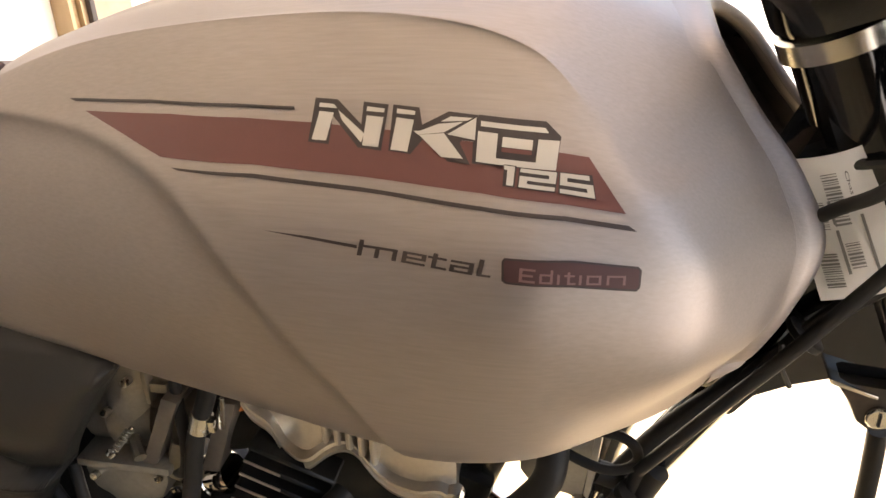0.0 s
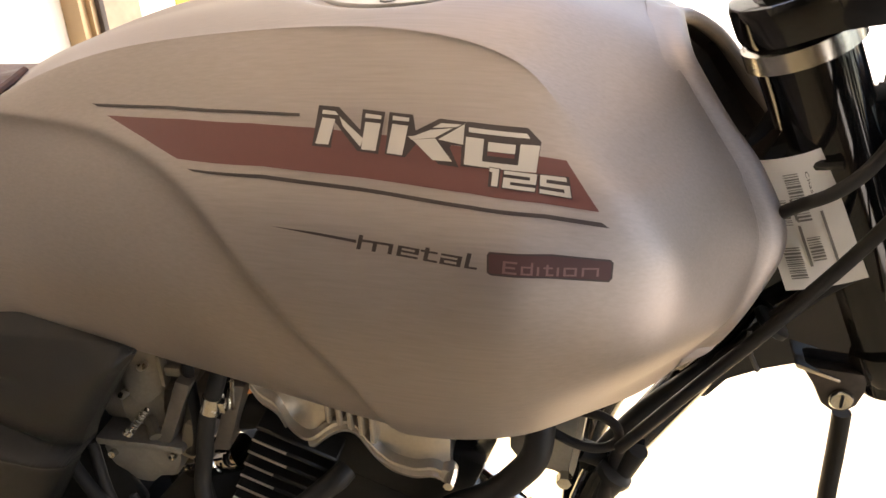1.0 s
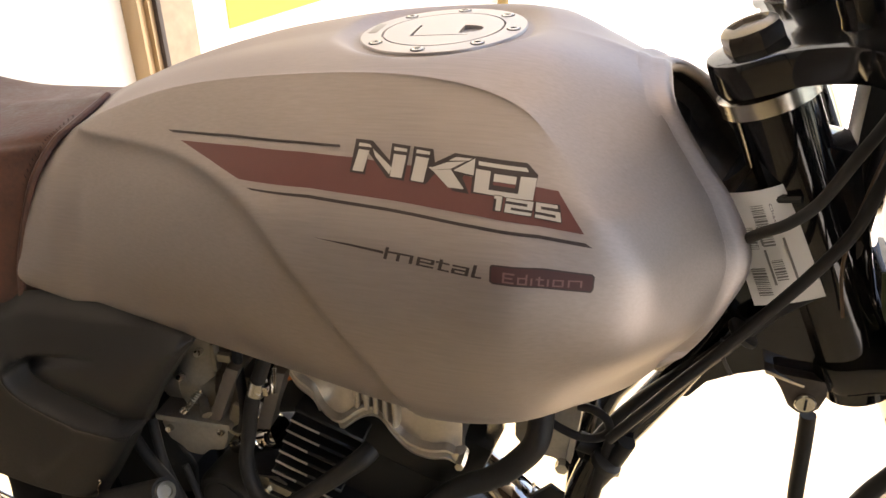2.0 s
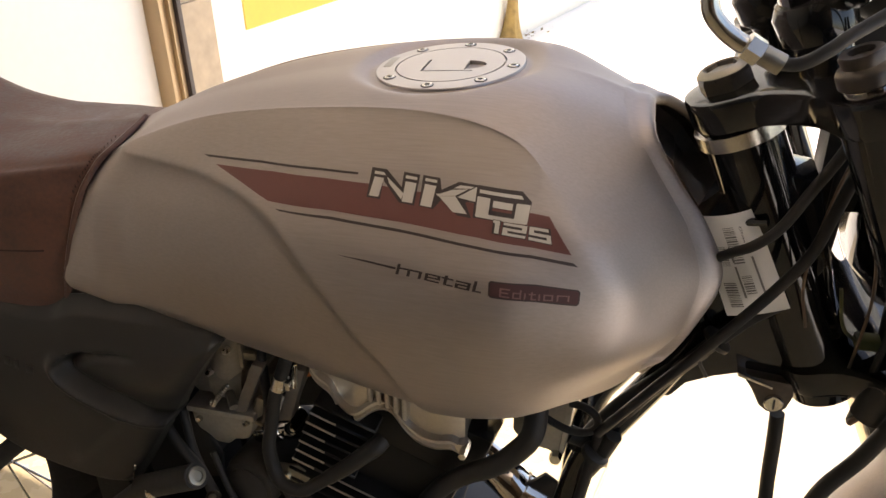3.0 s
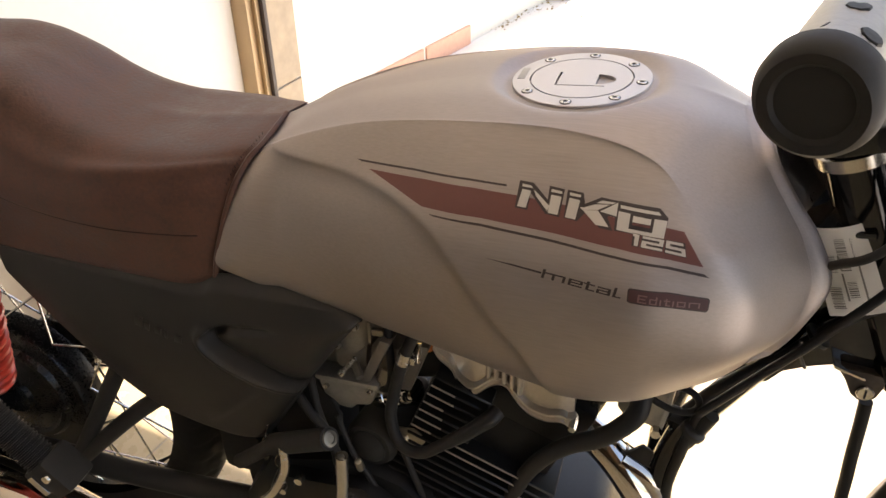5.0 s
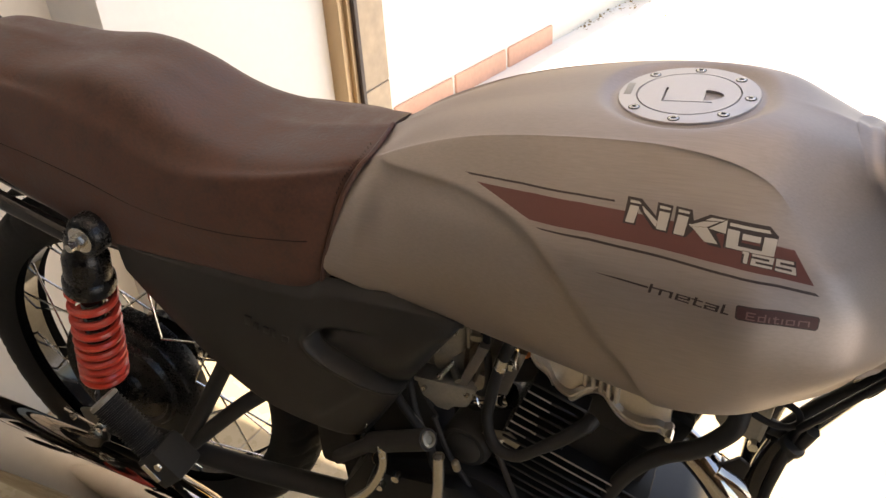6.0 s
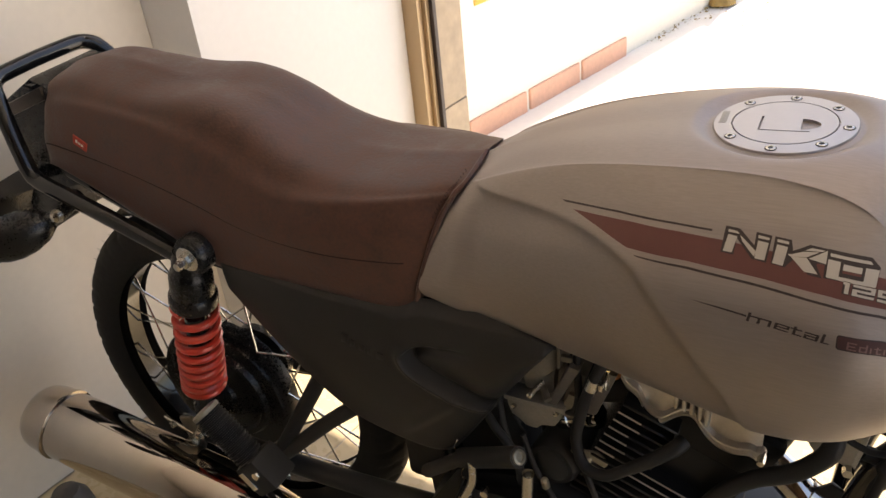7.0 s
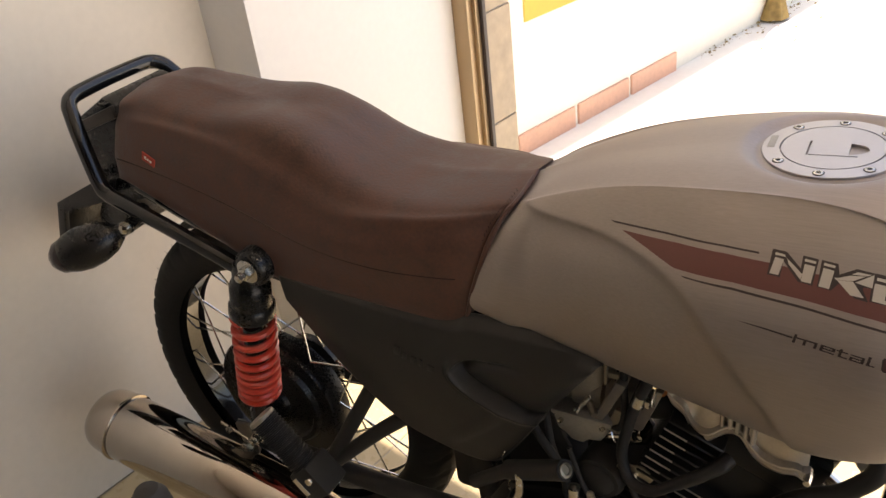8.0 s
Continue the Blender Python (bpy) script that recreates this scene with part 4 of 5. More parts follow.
# carburettor
carb = thing("carburettor", "", "")
carb.parent = bike
carb["label"] = "grey cast alloy carburettor"
part("body", lathe([(.026, -.045), (.030, -.040), (.030, -.022), (.034, -.018), (.034, .020), (.029, .024), (.029, .040), (.025, .045)], (-.247, -.044, .505), (1, 0, 0), 28), GREY_CAST, carb)
part("slide_tower", lathe([(.031, -.01), (.031, .030), (.029, .036), (.029, .060), (.031, .064), (.031, .076), (.022, .082), (.022, .12)], (-.247, -.046, .505), (.06, 0, 1), 32), GREY_CAST, carb)
part("float_bowl", plate([(-.284, .480), (-.287, .470), (-.282, .450), (-.270, .444), (-.264, .435), (-.246, .434), (-.240, .443), (-.222, .446), (-.214, .464), (-.212, .480)], -.090, -.004, .006), GREY_CAST, carb)
part("bowl_flange", box((-.289, -.094, .477), (-.208, .0, .485), .003), GREY_CAST, carb)
part("bowl_bolt", lathe([(.0001, .008), (.006, .007), (.007, .003), (.007, 0)], (-.255, -.045, .436), (0, 0, -1), 8), ZINC, carb)
part("mixture_screw", lathe([(.0001, .0025), (.0036, .002), (.0042, .001), (.0042, -.003), (.0018, -.0035), (.0018, -.026)], (-.2510, -.0990, .4990), (-.50, -.58, -.62), 14), ZINC, carb, "yellowish zinc adjusting screw")
coil = [Vector((-.2490, -.0965, .5015)) + Vector((.50, .58, .62)) * (.0205 * i / 60) + Vector((.78, -.62, 0)) * .0030 * math.cos(i * .9) + Vector((.38, .48, -.78)) * .0030 * math.sin(i * .9) for i in range(60)]
part("screw_spring", tube(coil, .0007, 200, 6), DULL_STEEL, carb)
part("idle_screw", tube([(-.240, -.082, .503), (-.228, -.096, .496)], .005, 4, 8), DULL_STEEL, carb)
part("choke_lever", box((-.218, -.081, .549), (-.202, -.075, .558), .002), DULL_STEEL, carb)
part("choke_lever", box((-.220, -.084, .540), (-.216, -.074, .570), .0015), DULL_STEEL, carb)
part("throttle_arm", plate([(-.218, .470), (-.205, .505), (-.195, .503), (-.205, .465)], -.086, -.080, .001), DULL_STEEL, carb)
part("drain_tube", tube([(-.252, -.05, .432), (-.250, -.055, .40), (-.235, -.07, .36), (-.23, -.07, .28)], .004, 20, 8), RUBBER, bike)
part("intake_boot", tube([(-.216, -.045, .508), (-.195, -.042, .508), (-.165, -.04, .505)], [.028, .025, .027], 10, 22), RUBBER, bike)
part("boot_clamp", lathe([(.0285, -.005), (.030, -.004), (.030, .004), (.0285, .005)], (-.207, -.044, .508), (1, 0, 0), 26), DULL_STEEL, bike)
part("intake_manifold", tube([(-.172, -.042, .505), (-.140, -.038, .506), (-.085, -.03, .500)], [.030, .028, .034], 12, 24), BLACK_MATT, bike)
part("starter_motor", lathe([(.001, -.06), (.030, -.058), (.034, -.05), (.034, .05), (.028, .06), (.001, .062)], (-.215, -.045, .392), (.15, 1, 0), 32), BLACK_MATT, bike)
part("starter_end", lathe([(.001, .006), (.018, .005), (.024, 0), (.024, -.006)], (-.224, -.104, .392), (-.15, -1, 0), 28), BLACK_MATT, bike)
for pts, r in (([(-.150, -.10, .30), (-.165, -.105, .36), (-.185, -.10, .42), (-.195, -.09, .47)], .0042), ([(-.255, -.095, .30), (-.262, -.105, .36), (-.285, -.10, .42), (-.30, -.085, .47)], .0050),
               ([(-.205, -.115, .30), (-.212, -.120, .345), (-.240, -.112, .385), (-.262, -.10, .43)], .0036), ([(-.33, -.09, .47), (-.30, -.105, .44), (-.268, -.112, .40), (-.262, -.11, .33)], .0060)):
    part("hose", tube(pts, r, 30, 10), RUBBER, bike)
part("cable_bracket", plate([(-.205, .405), (-.160, .398), (-.150, .415), (-.165, .428), (-.198, .425)], -.095, -.092, .001), DULL_STEEL, bike)
part("bracket_bolt", lathe([(.0001, .006), (.005, .005), (.0055, 0)], (-.178, -.095, .412), (0, -1, 0), 6), ZINC, bike)
for x, y, z in ((-.268, -.079, .548), (-.236, -.080, .556), (-.262, -.078, .522), (-.220, -.090, .472), (-.276, -.092, .468)):
    part("cap_screw", lathe([(.0001, .004), (.0032, .0036), (.0036, .001), (.0036, -.004)], (x, y, z), (0, -1, .2), 10), ZINC, carb)
part("cable_elbow", tube([(-.245, -.050, .60), (-.244, -.062, .612), (-.250, -.085, .600), (-.262, -.098, .575)], .0042, 16, 10), ZINC, carb)
part("fuel_pipe", tube([(-.215, -.078, .470), (-.198, -.088, .480), (-.192, -.088, .505), (-.196, -.080, .540), (-.20, -.07, .575)], .0048, 24, 10), RUBBER, bike)
part("airbox_boot", tube([(-.285, -.04, .508), (-.32, -.038, .508), (-.38, -.035, .510)], [.030, .026, .034], 12, 22), RUBBER, bike)
part("airbox", box((-.55, -.085, .40), (-.37, .085, .585), .02), BLACK_PLASTIC, bike)

# rider foot rest, brake pedal and levers
fr = part("rider_footrest", tube([(-.335, -.135, .395), (-.243, -.160, .456)], .0135, 2, 20), RUBBER, bike, "folded rubber rider footrest")
part("steel_tip", lathe([(.0001, .001), (.0055, .001), (.006, .003), (.0095, .0025), (.0105, -.001)], (-.243, -.160, .456), (.092, -.025, .061), 24), DULL_STEEL, fr)
part("footrest_arm", tube([(-.40, -.12, .33), (-.36, -.130, .37), (-.335, -.135, .395)], .010, 10, 12), BLACK_MATT, bike)
part("kick_lever", tube([(-.312, -.150, .412), (-.314, -.152, .375), (-.335, -.155, .330), (-.375, -.158, .285), (-.40, -.155, .25)], .0062, 30, 10), ZINC, bike, "bare steel lever")
part("brake_pedal", tube([(-.236, -.150, .420), (-.240, -.150, .36), (-.250, -.150, .28), (-.20, -.155, .16), (-.10, -.17, .12)], .008, 30, 10), ZINC, bike, "bare steel brake pedal")
for x in (-.236, -.214):
    part("pedal_stud", lathe([(.0001, .010), (.0042, .009), (.005, .006), (.005, -.008)], (x, -.150, .412), (0, -.3, 1), 12), DULL_STEEL, bike)
part("pedal_spring", tube([(-.345 + .012 * i / 20 + .003 * math.cos(i * 1.3), -.13 + .003 * math.sin(i * 1.3), .42 - .10 * i / 20) for i in range(80)], .001, 160, 5), ZINC, bike)

# steering head
HY = -.030
PLACE = Vector((-.006, .010, .004))
part("head_gusset", plate([(.198, .640), (.202, .550), (.213, .547), (.227, .567), (.250, .579), (.276, .588), (.306, .588), (.332, .588), (.358, .60), (.305, .78), (.245, .79), (.215, .72)], HY - .026, HY + .026, .006), BLACK_PAINT, bike, "black welded head gusset")
PLACE = Vector((0, 0, 0))
SA = Vector((-.407, 0, .914)).normalized()
STEM = Vector((.2345, HY, .8180))
part("head_tube", lathe([(.028, -.262), (.0305, -.260), (.0305, -.004), (.028, -.002)], STEM, SA, 36), BLACK_PAINT, bike, "black steering head tube")
part("bearing_ring", lathe([(.0305, -.006), (.0355, -.005), (.0355, .007), (.033, .008), (.029, .011)], STEM, SA, 40), ZINC, bike, "bare steel bearing ring")
part("weld_bead", tube([STEM - SA * .07 + Vector((-.034, -.004, 0)), STEM - SA * .075 + Vector((-.022, -.026, 0)), STEM - SA * .07 + Vector((.0, -.035, 0))], .0035, 16, 8), BLACK_PAINT, bike)

# everything that steers
STEER = Matrix.Translation(STEM) @ Matrix.Rotation(radians(14), 4, SA) @ Matrix.Translation(-STEM)


def steered(name, bm, material, parent=None, label=""):
    bmesh.ops.transform(bm, matrix=STEER, verts=bm.verts)
    return part(name, bm, material, parent or bike, label)


YOKE = Matrix.Translation(STEM) @ SA.to_track_quat("Z", "Y").to_matrix().to_4x4()
YOKE = YOKE @ Matrix.Rotation(math.atan2(*((YOKE.to_3x3().transposed() @ Vector((1, 0, 0))).yx)), 4, "Z")


def yoke(name, h, label):
    out = [(-.033, -.012), (-.033, .012), (-.022, .030), (.008, .048), (.030, .085), (.036, .125), (.048, .144), (.070, .149), (.090, .137), (.096, .114),
           (.088, .080), (.082, .04), (.082, -.04), (.088, -.080), (.096, -.114), (.090, -.137), (.070, -.149), (.048, -.144), (.036, -.125), (.030, -.085), (.008, -.048), (-.022, -.030)]
    ring = spline([(x, y, 0) for x, y in out + out[:1]], 89)[:-1]
    bm = plate([(q.x, q.y) for q in ring], h, h + .027, .005, YOKE, "xy")
    return steered(name, bm, BLACK_PAINT, None, label)


top_yoke = yoke("top_yoke", .010, "glossy black upper yoke")
yoke("lower_yoke", -.246, "black lower yoke")
steered("stem_washer", lathe([(.001, .032), (.025, .0315), (.027, .030), (.027, .027)], STEM, SA, 32), RUSTY, top_yoke, "rusty washer")
steered("stem_nut", lathe([(.001, .049), (.011, .0495), (.0135, .053), (.017, .052), (.0205, .049), (.0215, .046), (.0215, .034), (.0225, .032)], STEM, SA, 6), DARK_CAST, top_yoke, "dark hexagonal stem nut")
steered("nut_crown", lathe([(.001, .0500), (.0120, .0502), (.0140, .0540), (.0172, .0530), (.0200, .0500)], STEM, SA, 28), DULL_STEEL, top_yoke, "worn steel crown of the nut")
for s in (1, -1):
    top = YOKE @ Vector((.061, -.118 * s, .052))
    leg = steered("fork_leg", lathe([(.0165, .012), (.0165, .40), (.0225, .405), (.0235, .42), (.0235, .64), (.014, .65)], top, -SA, 28), CHROME, None, "chrome fork leg")
    steered("fork_cap", lathe([(.0001, .006), (.008, .0058), (.0085, .010), (.0135, .0098), (.0145, .008), (.0140, .002), (.0175, .0), (.0190, -.003), (.0190, -.010)], top, SA, 6 if s < 0 else 32), DARK_CAST, leg, "dark weathered fork cap")
    if s > 0:
        steered("headlamp_ear", lathe([(.0185, .026), (.0245, .027), (.0245, .235), (.0185, .237)], top, -SA, 32), BLACK_PAINT, None, "black headlamp ear")
    steered("clamp", lathe([(.020, -.004), (.022, 0), (.0190, .012), (.0190, .026), (.026, .032), (.028, .052), (.024, .060), (.001, .061)], YOKE @ Vector((.060, -.052 * s, .030)), SA, 28), BLACK_PAINT, top_yoke, "black handlebar clamp")
    steered("clamp_cap", box((.040, -.015 - .052 * s, .066), (.082, .015 - .052 * s, .104), .010, turn=YOKE), BLACK_PAINT, top_yoke)
    for dx in (.046, .076):
        steered("clamp_bolt", lathe([(.0001, .004), (.0042, .0035), (.005, .002), (.005, 0)], YOKE @ Vector((dx, -.052 * s, .103)), SA, 12), RUSTY, top_yoke)
# instrument housing above the yoke
steered("instrument_housing", lathe([(.001, -.032), (.030, -.030), (.043, -.018), (.048, 0), (.050, .022), (.047, .030), (.001, .028)], YOKE @ Vector((.140, -.020, .075)), (-.75, 0, .66), 40), BLACK_PLASTIC, None, "black instrument housing")
part("handlebar", tube([(.1345, -.470, 1.0365), (.165, -.370, 1.046), (.196, -.30, 1.052), (.235, -.22, 1.035), (.276, -.13, .972), (.288, -.09, .938), (.274, -.03, .936), (.260, .03, .938), (.24, .09, .955), (.18, .20, 1.0), (.09, .32, 1.035), (.02, .43, 1.045), (-.03, .53, 1.04)], .011, 120, 14), CHROME, bike, "chrome handlebar")
gp = part("grip", tube([(.1355, -.467, 1.0368), (.165, -.370, 1.046), (.180, -.336, 1.048)], [.0180, .0168, .0172], 20, 28), GREY_CAST, bike, "pale grey patterned grip")
part("bar_end", lathe([(.0001, .003), (.013, .0028), (.0145, .0045), (.0180, .005), (.0200, .003), (.0215, -.001), (.0215, -.008), (.018, -.011)], (.1335, -.475, 1.0360), (-.30, -.95, -.09), 48), RUBBER, bike, "black rubber bar end")
for k in range(5):
    a0 = Vector((.1400, -.455, 1.0380)).lerp(Vector((.165, -.370, 1.046)), k / 5)
    for j in range(6):
        a = radians(60 * j + 30 * (k % 2))
        e1, e2 = Vector((.94, -.32, 0)), Vector((0, 0, 1))
        n = e1 * math.cos(a) + e2 * math.sin(a)
        part("grip_pad", lathe([(.0001, .0008), (.0042, .0006), (.0048, -.001)], a0 + n * .0172, n, 8), RUBBER, gp)
part("switch_housing", tube([(.196, -.315, 1.052), (.216, -.268, 1.046)], .021, 6, 20), BLACK_PLASTIC, bike)
part("brake_lever", tube([(.272, -.235, 1.075), (.250, -.32, 1.08), (.228, -.40, 1.085), (.210, -.455, 1.085)], [.008, .006, .006, .007], 24, 10), BLACK_MATT, bike)
# front brake hose: banjo bend, nut and rubber line
part("hose_bend", tube([(.186, -.262, 1.02), (.189, -.268, .990), (.190, -.270, .976), (.192, -.272, .964), (.198, -.272, .956), (.206, -.272, .950), (.213, -.272, .9465)], .0047, 36, 18), ZINC, bike, "plated steel hose bend")
part("hose_nut", lathe([(.0050, -.005), (.0070, -.004), (.0070, .004), (.0050, .005)], (.2135, -.272, .9465), (.86, 0, -.5), 6), ZINC, bike)
part("hose_ferrule", tube([(.2165, -.272, .9448), (.2275, -.272, .9395)], [.0052, .0054], 4, 20), DULL_STEEL, bike)
part("hose_nut", lathe([(.0055, -.006), (.0072, -.005), (.0072, .005), (.0055, .006)], (.186, -.262, 1.012), (0, -.1, 1), 6), ZINC, bike)
part("brake_hose", tube([(.226, -.272, .9400), (.236, -.272, .9405), (.247, -.270, .9465), (.262, -.262, .956), (.300, -.235, .972), (.345, -.19, .975), (.41, -.15, .93), (.43, -.13, .80), (.42, -.12, .67), (.389, -.105, .625), (.364, -.10, .562), (.343, -.10, .524), (.333, -.10, .493), (.322, -.10, .44), (.33, -.10, .36)],
     [.0034, .0034, .0034, .0034, .0038, .0042, .0046, .0055, .0070, .0072, .0072, .0072, .0072, .0072, .0072], 100, 12), RUBBER, bike, "black rubber brake hose")

PLACE = Vector((-.004, .014, .002))
# paper inspection slip taped to the gusset, with its barcodes
pp = bmesh.new()
rows = []
for i in range(9):
    u = i / 8
    rows.append([pp.verts.new((.211 + .044 * u + .0375 * v + .004 * v * u, HY - .036 - .012 * math.sin(2.2 * u + .4) * (1 - .5 * v) - .008 * v, .748 + .012 * u - .0885 * v + .003 * u * v)) for v in [k / 10 for k in range(11)]])
grid_faces(pp, rows)
slip = part("paper_slip", pp, PAPER, bike, "white paper inspection slip with barcodes", smooth=80)


def on_slip(u, v, lift=.0008):
    return Vector((.211 + .044 * u + .0375 * v + .004 * v * u, HY - .036 - .012 * math.sin(2.2 * u + .4) * (1 - .5 * v) - .008 * v - lift, .748 + .012 * u - .0885 * v + .003 * u * v))


def ink(u0, u1, v0, v1, name="print_bar"):
    bm = bmesh.new()
    c = [on_slip(u0, v0), on_slip(u1, v0), on_slip(u1, v1), on_slip(u0, v1)]
    bm.faces.new([bm.verts.new(q) for q in c])
    return part(name, bm, GREY_INK, slip)


rnd = random.Random(4)
for u0, u1, v0, v1 in ((.40, .58, .12, .48), (.44, .60, .60, .78), (.14, .34, .30, .50), (.12, .32, .66, .90)):
    v = v0
    while v < v1:
        w = rnd.choice((.006, .010, .016))
        ink(u0, u1, v, v + w, "barcode_line")
        v += w + rnd.choice((.008, .012))
for u, v0, v1 in ((.70, .42, .88), (.385, .30, .46), (.385, .50, .82), (.09, .10, .24)):
    ink(u, u + .035, v0, v1)

# cables across the steering head, and the bundle along the down tube
for pts, r in (([(.196, -.050, .690), (.222, -.082, .712), (.241, -.104, .735), (.256, -.114, .749), (.272, -.114, .766), (.288, -.114, .798), (.303, -.114, .829), (.322, -.114, .88), (.345, -.12, .93)], .0042),
               ([(.150, -.096, .525), (.196, -.102, .592), (.228, -.104, .635), (.249, -.104, .664), (.277, -.104, .704), (.298, -.104, .740), (.308, -.104, .776), (.316, -.104, .808), (.334, -.104, .88), (.35, -.11, .93)], .0046),
               ([(.140, -.065, .470), (.178, -.070, .540), (.222, -.075, .605), (.262, -.070, .650), (.31, -.06, .70), (.33, .0, .80)], .0065),
               ([(.128, -.058, .470), (.165, -.066, .535), (.205, -.072, .585), (.235, -.060, .610)], .008),
               ([(.152, -.078, .510), (.142, -.080, .455), (.134, -.078, .400), (.132, -.07, .330), (.11, -.07, .22)], .006),
               ([(.308, -.056, .548), (.310, -.056, .515), (.312, -.056, .470), (.315, -.056, .42), (.318, -.05, .33), (.29, -.02, .22)], .0068)):
    part("cable", tube(pts, r, 60, 10), RUBBER, bike)
part("cable_tie", lathe([(.0125, -.003), (.0140, -.002), (.0140, .002), (.0125, .003)], (.244, -.074, .632), (.62, 0, .78), 18), BLACK_PLASTIC, bike)
part("cable_tie", tube([(.228, -.088, .634), (.231, -.087, .616), (.236, -.084, .604), (.239, -.083, .598)], .0018, 10, 6), BLACK_PLASTIC, bike)
part("hose_sleeve", tube([(.135, -.07, .440), (.150, -.076, .475), (.165, -.080, .512)], [.0085, .0095, .0085], 16, 16), RUBBER, bike)

# steering lock
lock = part("steering_lock", plate([(.268, .597), (.315, .592), (.316, .578), (.312, .564), (.304, .558), (.296, .558), (.288, .564), (.280, .580)], -.070, -.056, .004), DARK_CAST, bike, "steering lock with key slot")
part("key_face", lathe([(.0001, .004), (.0072, .004), (.0084, .0025), (.0084, 0)], (.3000, -.070, .571), (0, -1, 0), 32), ZINC, lock, "bright lock face")
part("key_slot", box((.2992, -.0752, .5662), (.3008, -.0735, .5760), 0), BLACK_MATT, lock)
part("bracket", plate([(.266, .599), (.297, .588), (.297, .585), (.266, .595)], -.072, -.050, .001), ZINC, lock)
# headlamp shell and wiring in front of the steering head
part("headlamp_shell", lathe([(.001, -.075), (.045, -.070), (.075, -.045), (.088, 0), (.09, .03), (.086, .035)], (.415, HY + .02, .735), (1, .25, -.1), 40), BLACK_PAINT, bike, "glossy black headlamp shell")
part("headlamp_bracket", plate([(.345, .80), (.40, .79), (.47, .72), (.46, .70), (.38, .73), (.34, .74)], HY - .11, HY - .105, .001), BLACK_MATT, bike)
part("horn", lathe([(.001, -.012), (.030, -.010), (.036, 0), (.030, .010), (.001, .012)], (.395, -.06, .665), (.9, -.4, .1), 28), BLACK_MATT, bike)
rw = random.Random(11)
for k in range(9):
    x0, z0 = .335 + .02 * rw.random(), .80 + .08 * rw.random()
    y0 = HY - .06 + .05 * rw.random()
    pts = [(x0, y0, z0), (x0 + .03 + .03 * rw.random(), y0 - .02 * rw.random(), z0 - .09), (x0 + .02 + .05 * rw.random(), y0 - .01, z0 - .17), (x0 + .05 * rw.random(), y0 + .02, z0 - .26)]
    part("wire", tube(pts, .0022 + .002 * rw.random(), 30, 7), RUBBER if k % 3 else BROWN_PLASTIC, bike)

part("instrument_bracket", box((.314, .010, .785), (.378, .055, .905), .008), BLACK_MATT, bike)
part("wiring_box", box((.308, -.015, .735), (.352, .03, .822), .008), BLACK_PLASTIC, bike, "black wiring box")
part("connector", box((.352, -.075, .640), (.372, -.060, .650), .002), LEAF, bike, "green wiring connector")
part("wire", tube([(.33, -.08, .70), (.338, -.078, .665), (.352, -.07, .646)], .0016, 16, 6), LEAF, bike)
part("wire", tube([(.316, -.09, .82), (.306, -.09, .77), (.300, -.088, .71), (.31, -.08, .66)], .0014, 24, 6), BROWN_PLASTIC, bike)
part("wire", tube([(.330, -.09, .82), (.340, -.09, .77), (.352, -.088, .70), (.35, -.08, .62)], .0014, 24, 6), BROWN_PLASTIC, bike)
part("hose_guide", lathe([(.008, -.02), (.013, -.018), (.0135, .018), (.009, .02)], (.372, -.100, .610), (.35, 0, 1), 18), BLACK_PLASTIC, bike)

PLACE = Vector((0, 0, 0))
# front wheel and mudguard follow the steering
front.matrix_basis = STEER
fm = bmesh.new()
rows = []
for i in range(40):
    a = radians(35 + 150 * i / 39)
    rows.append([fm.verts.new((FX.x + (.298 - 6 * y * y) * math.cos(a), HY + y, FX.z + (.298 - 6 * y * y) * math.sin(a))) for y in np.linspace(-.068, .068, 15)])
grid_faces(fm, rows)
fm.normal_update()
bmesh.ops.solidify(fm, geom=fm.faces[:], thickness=.002)
steered("front_mudguard", fm, BRUSHED, None, "brushed metal front mudguard")


# ---------------------------------------------------------------- lettering and stripes on the tank
from mathutils.bvhtree import BVHTree

_bm = bmesh.new()
_bm.from_mesh(tank.data)
SKIN = BVHTree.FromBMesh(_bm)
_bm.free()


def film(name, bm, material, label="", lift=.0005, parent=None):
    """Lays a flat shape, given in x and z, on the right side of the tank."""
    for k in range(-40, 26):
        bmesh.ops.bisect_plane(bm, geom=bm.verts[:] + bm.edges[:] + bm.faces[:], plane_co=(k * .01, 0, 0), plane_no=(1, 0, 0))
    for k in range(56, 86):
        bmesh.ops.bisect_plane(bm, geom=bm.verts[:] + bm.edges[:] + bm.faces[:], plane_co=(0, 0, k * .01), plane_no=(0, 0, 1))
    for v in bm.verts:
        hit, normal, _, _ = SKIN.ray_cast(Vector((v.co.x, -1, v.co.z)), Vector((0, 1, 0)))
        if hit:
            if normal.y > 0:
                normal = -normal
            v.co = hit + normal * lift
    return part(name, bm, material, parent or tank, label, smooth=80)


def shape(points):
    bm = bmesh.new()
    f = bm.faces.new([bm.verts.new((x, 0, z)) for x, z in points])
    bmesh.ops.triangulate(bm, faces=[f])
    return bm


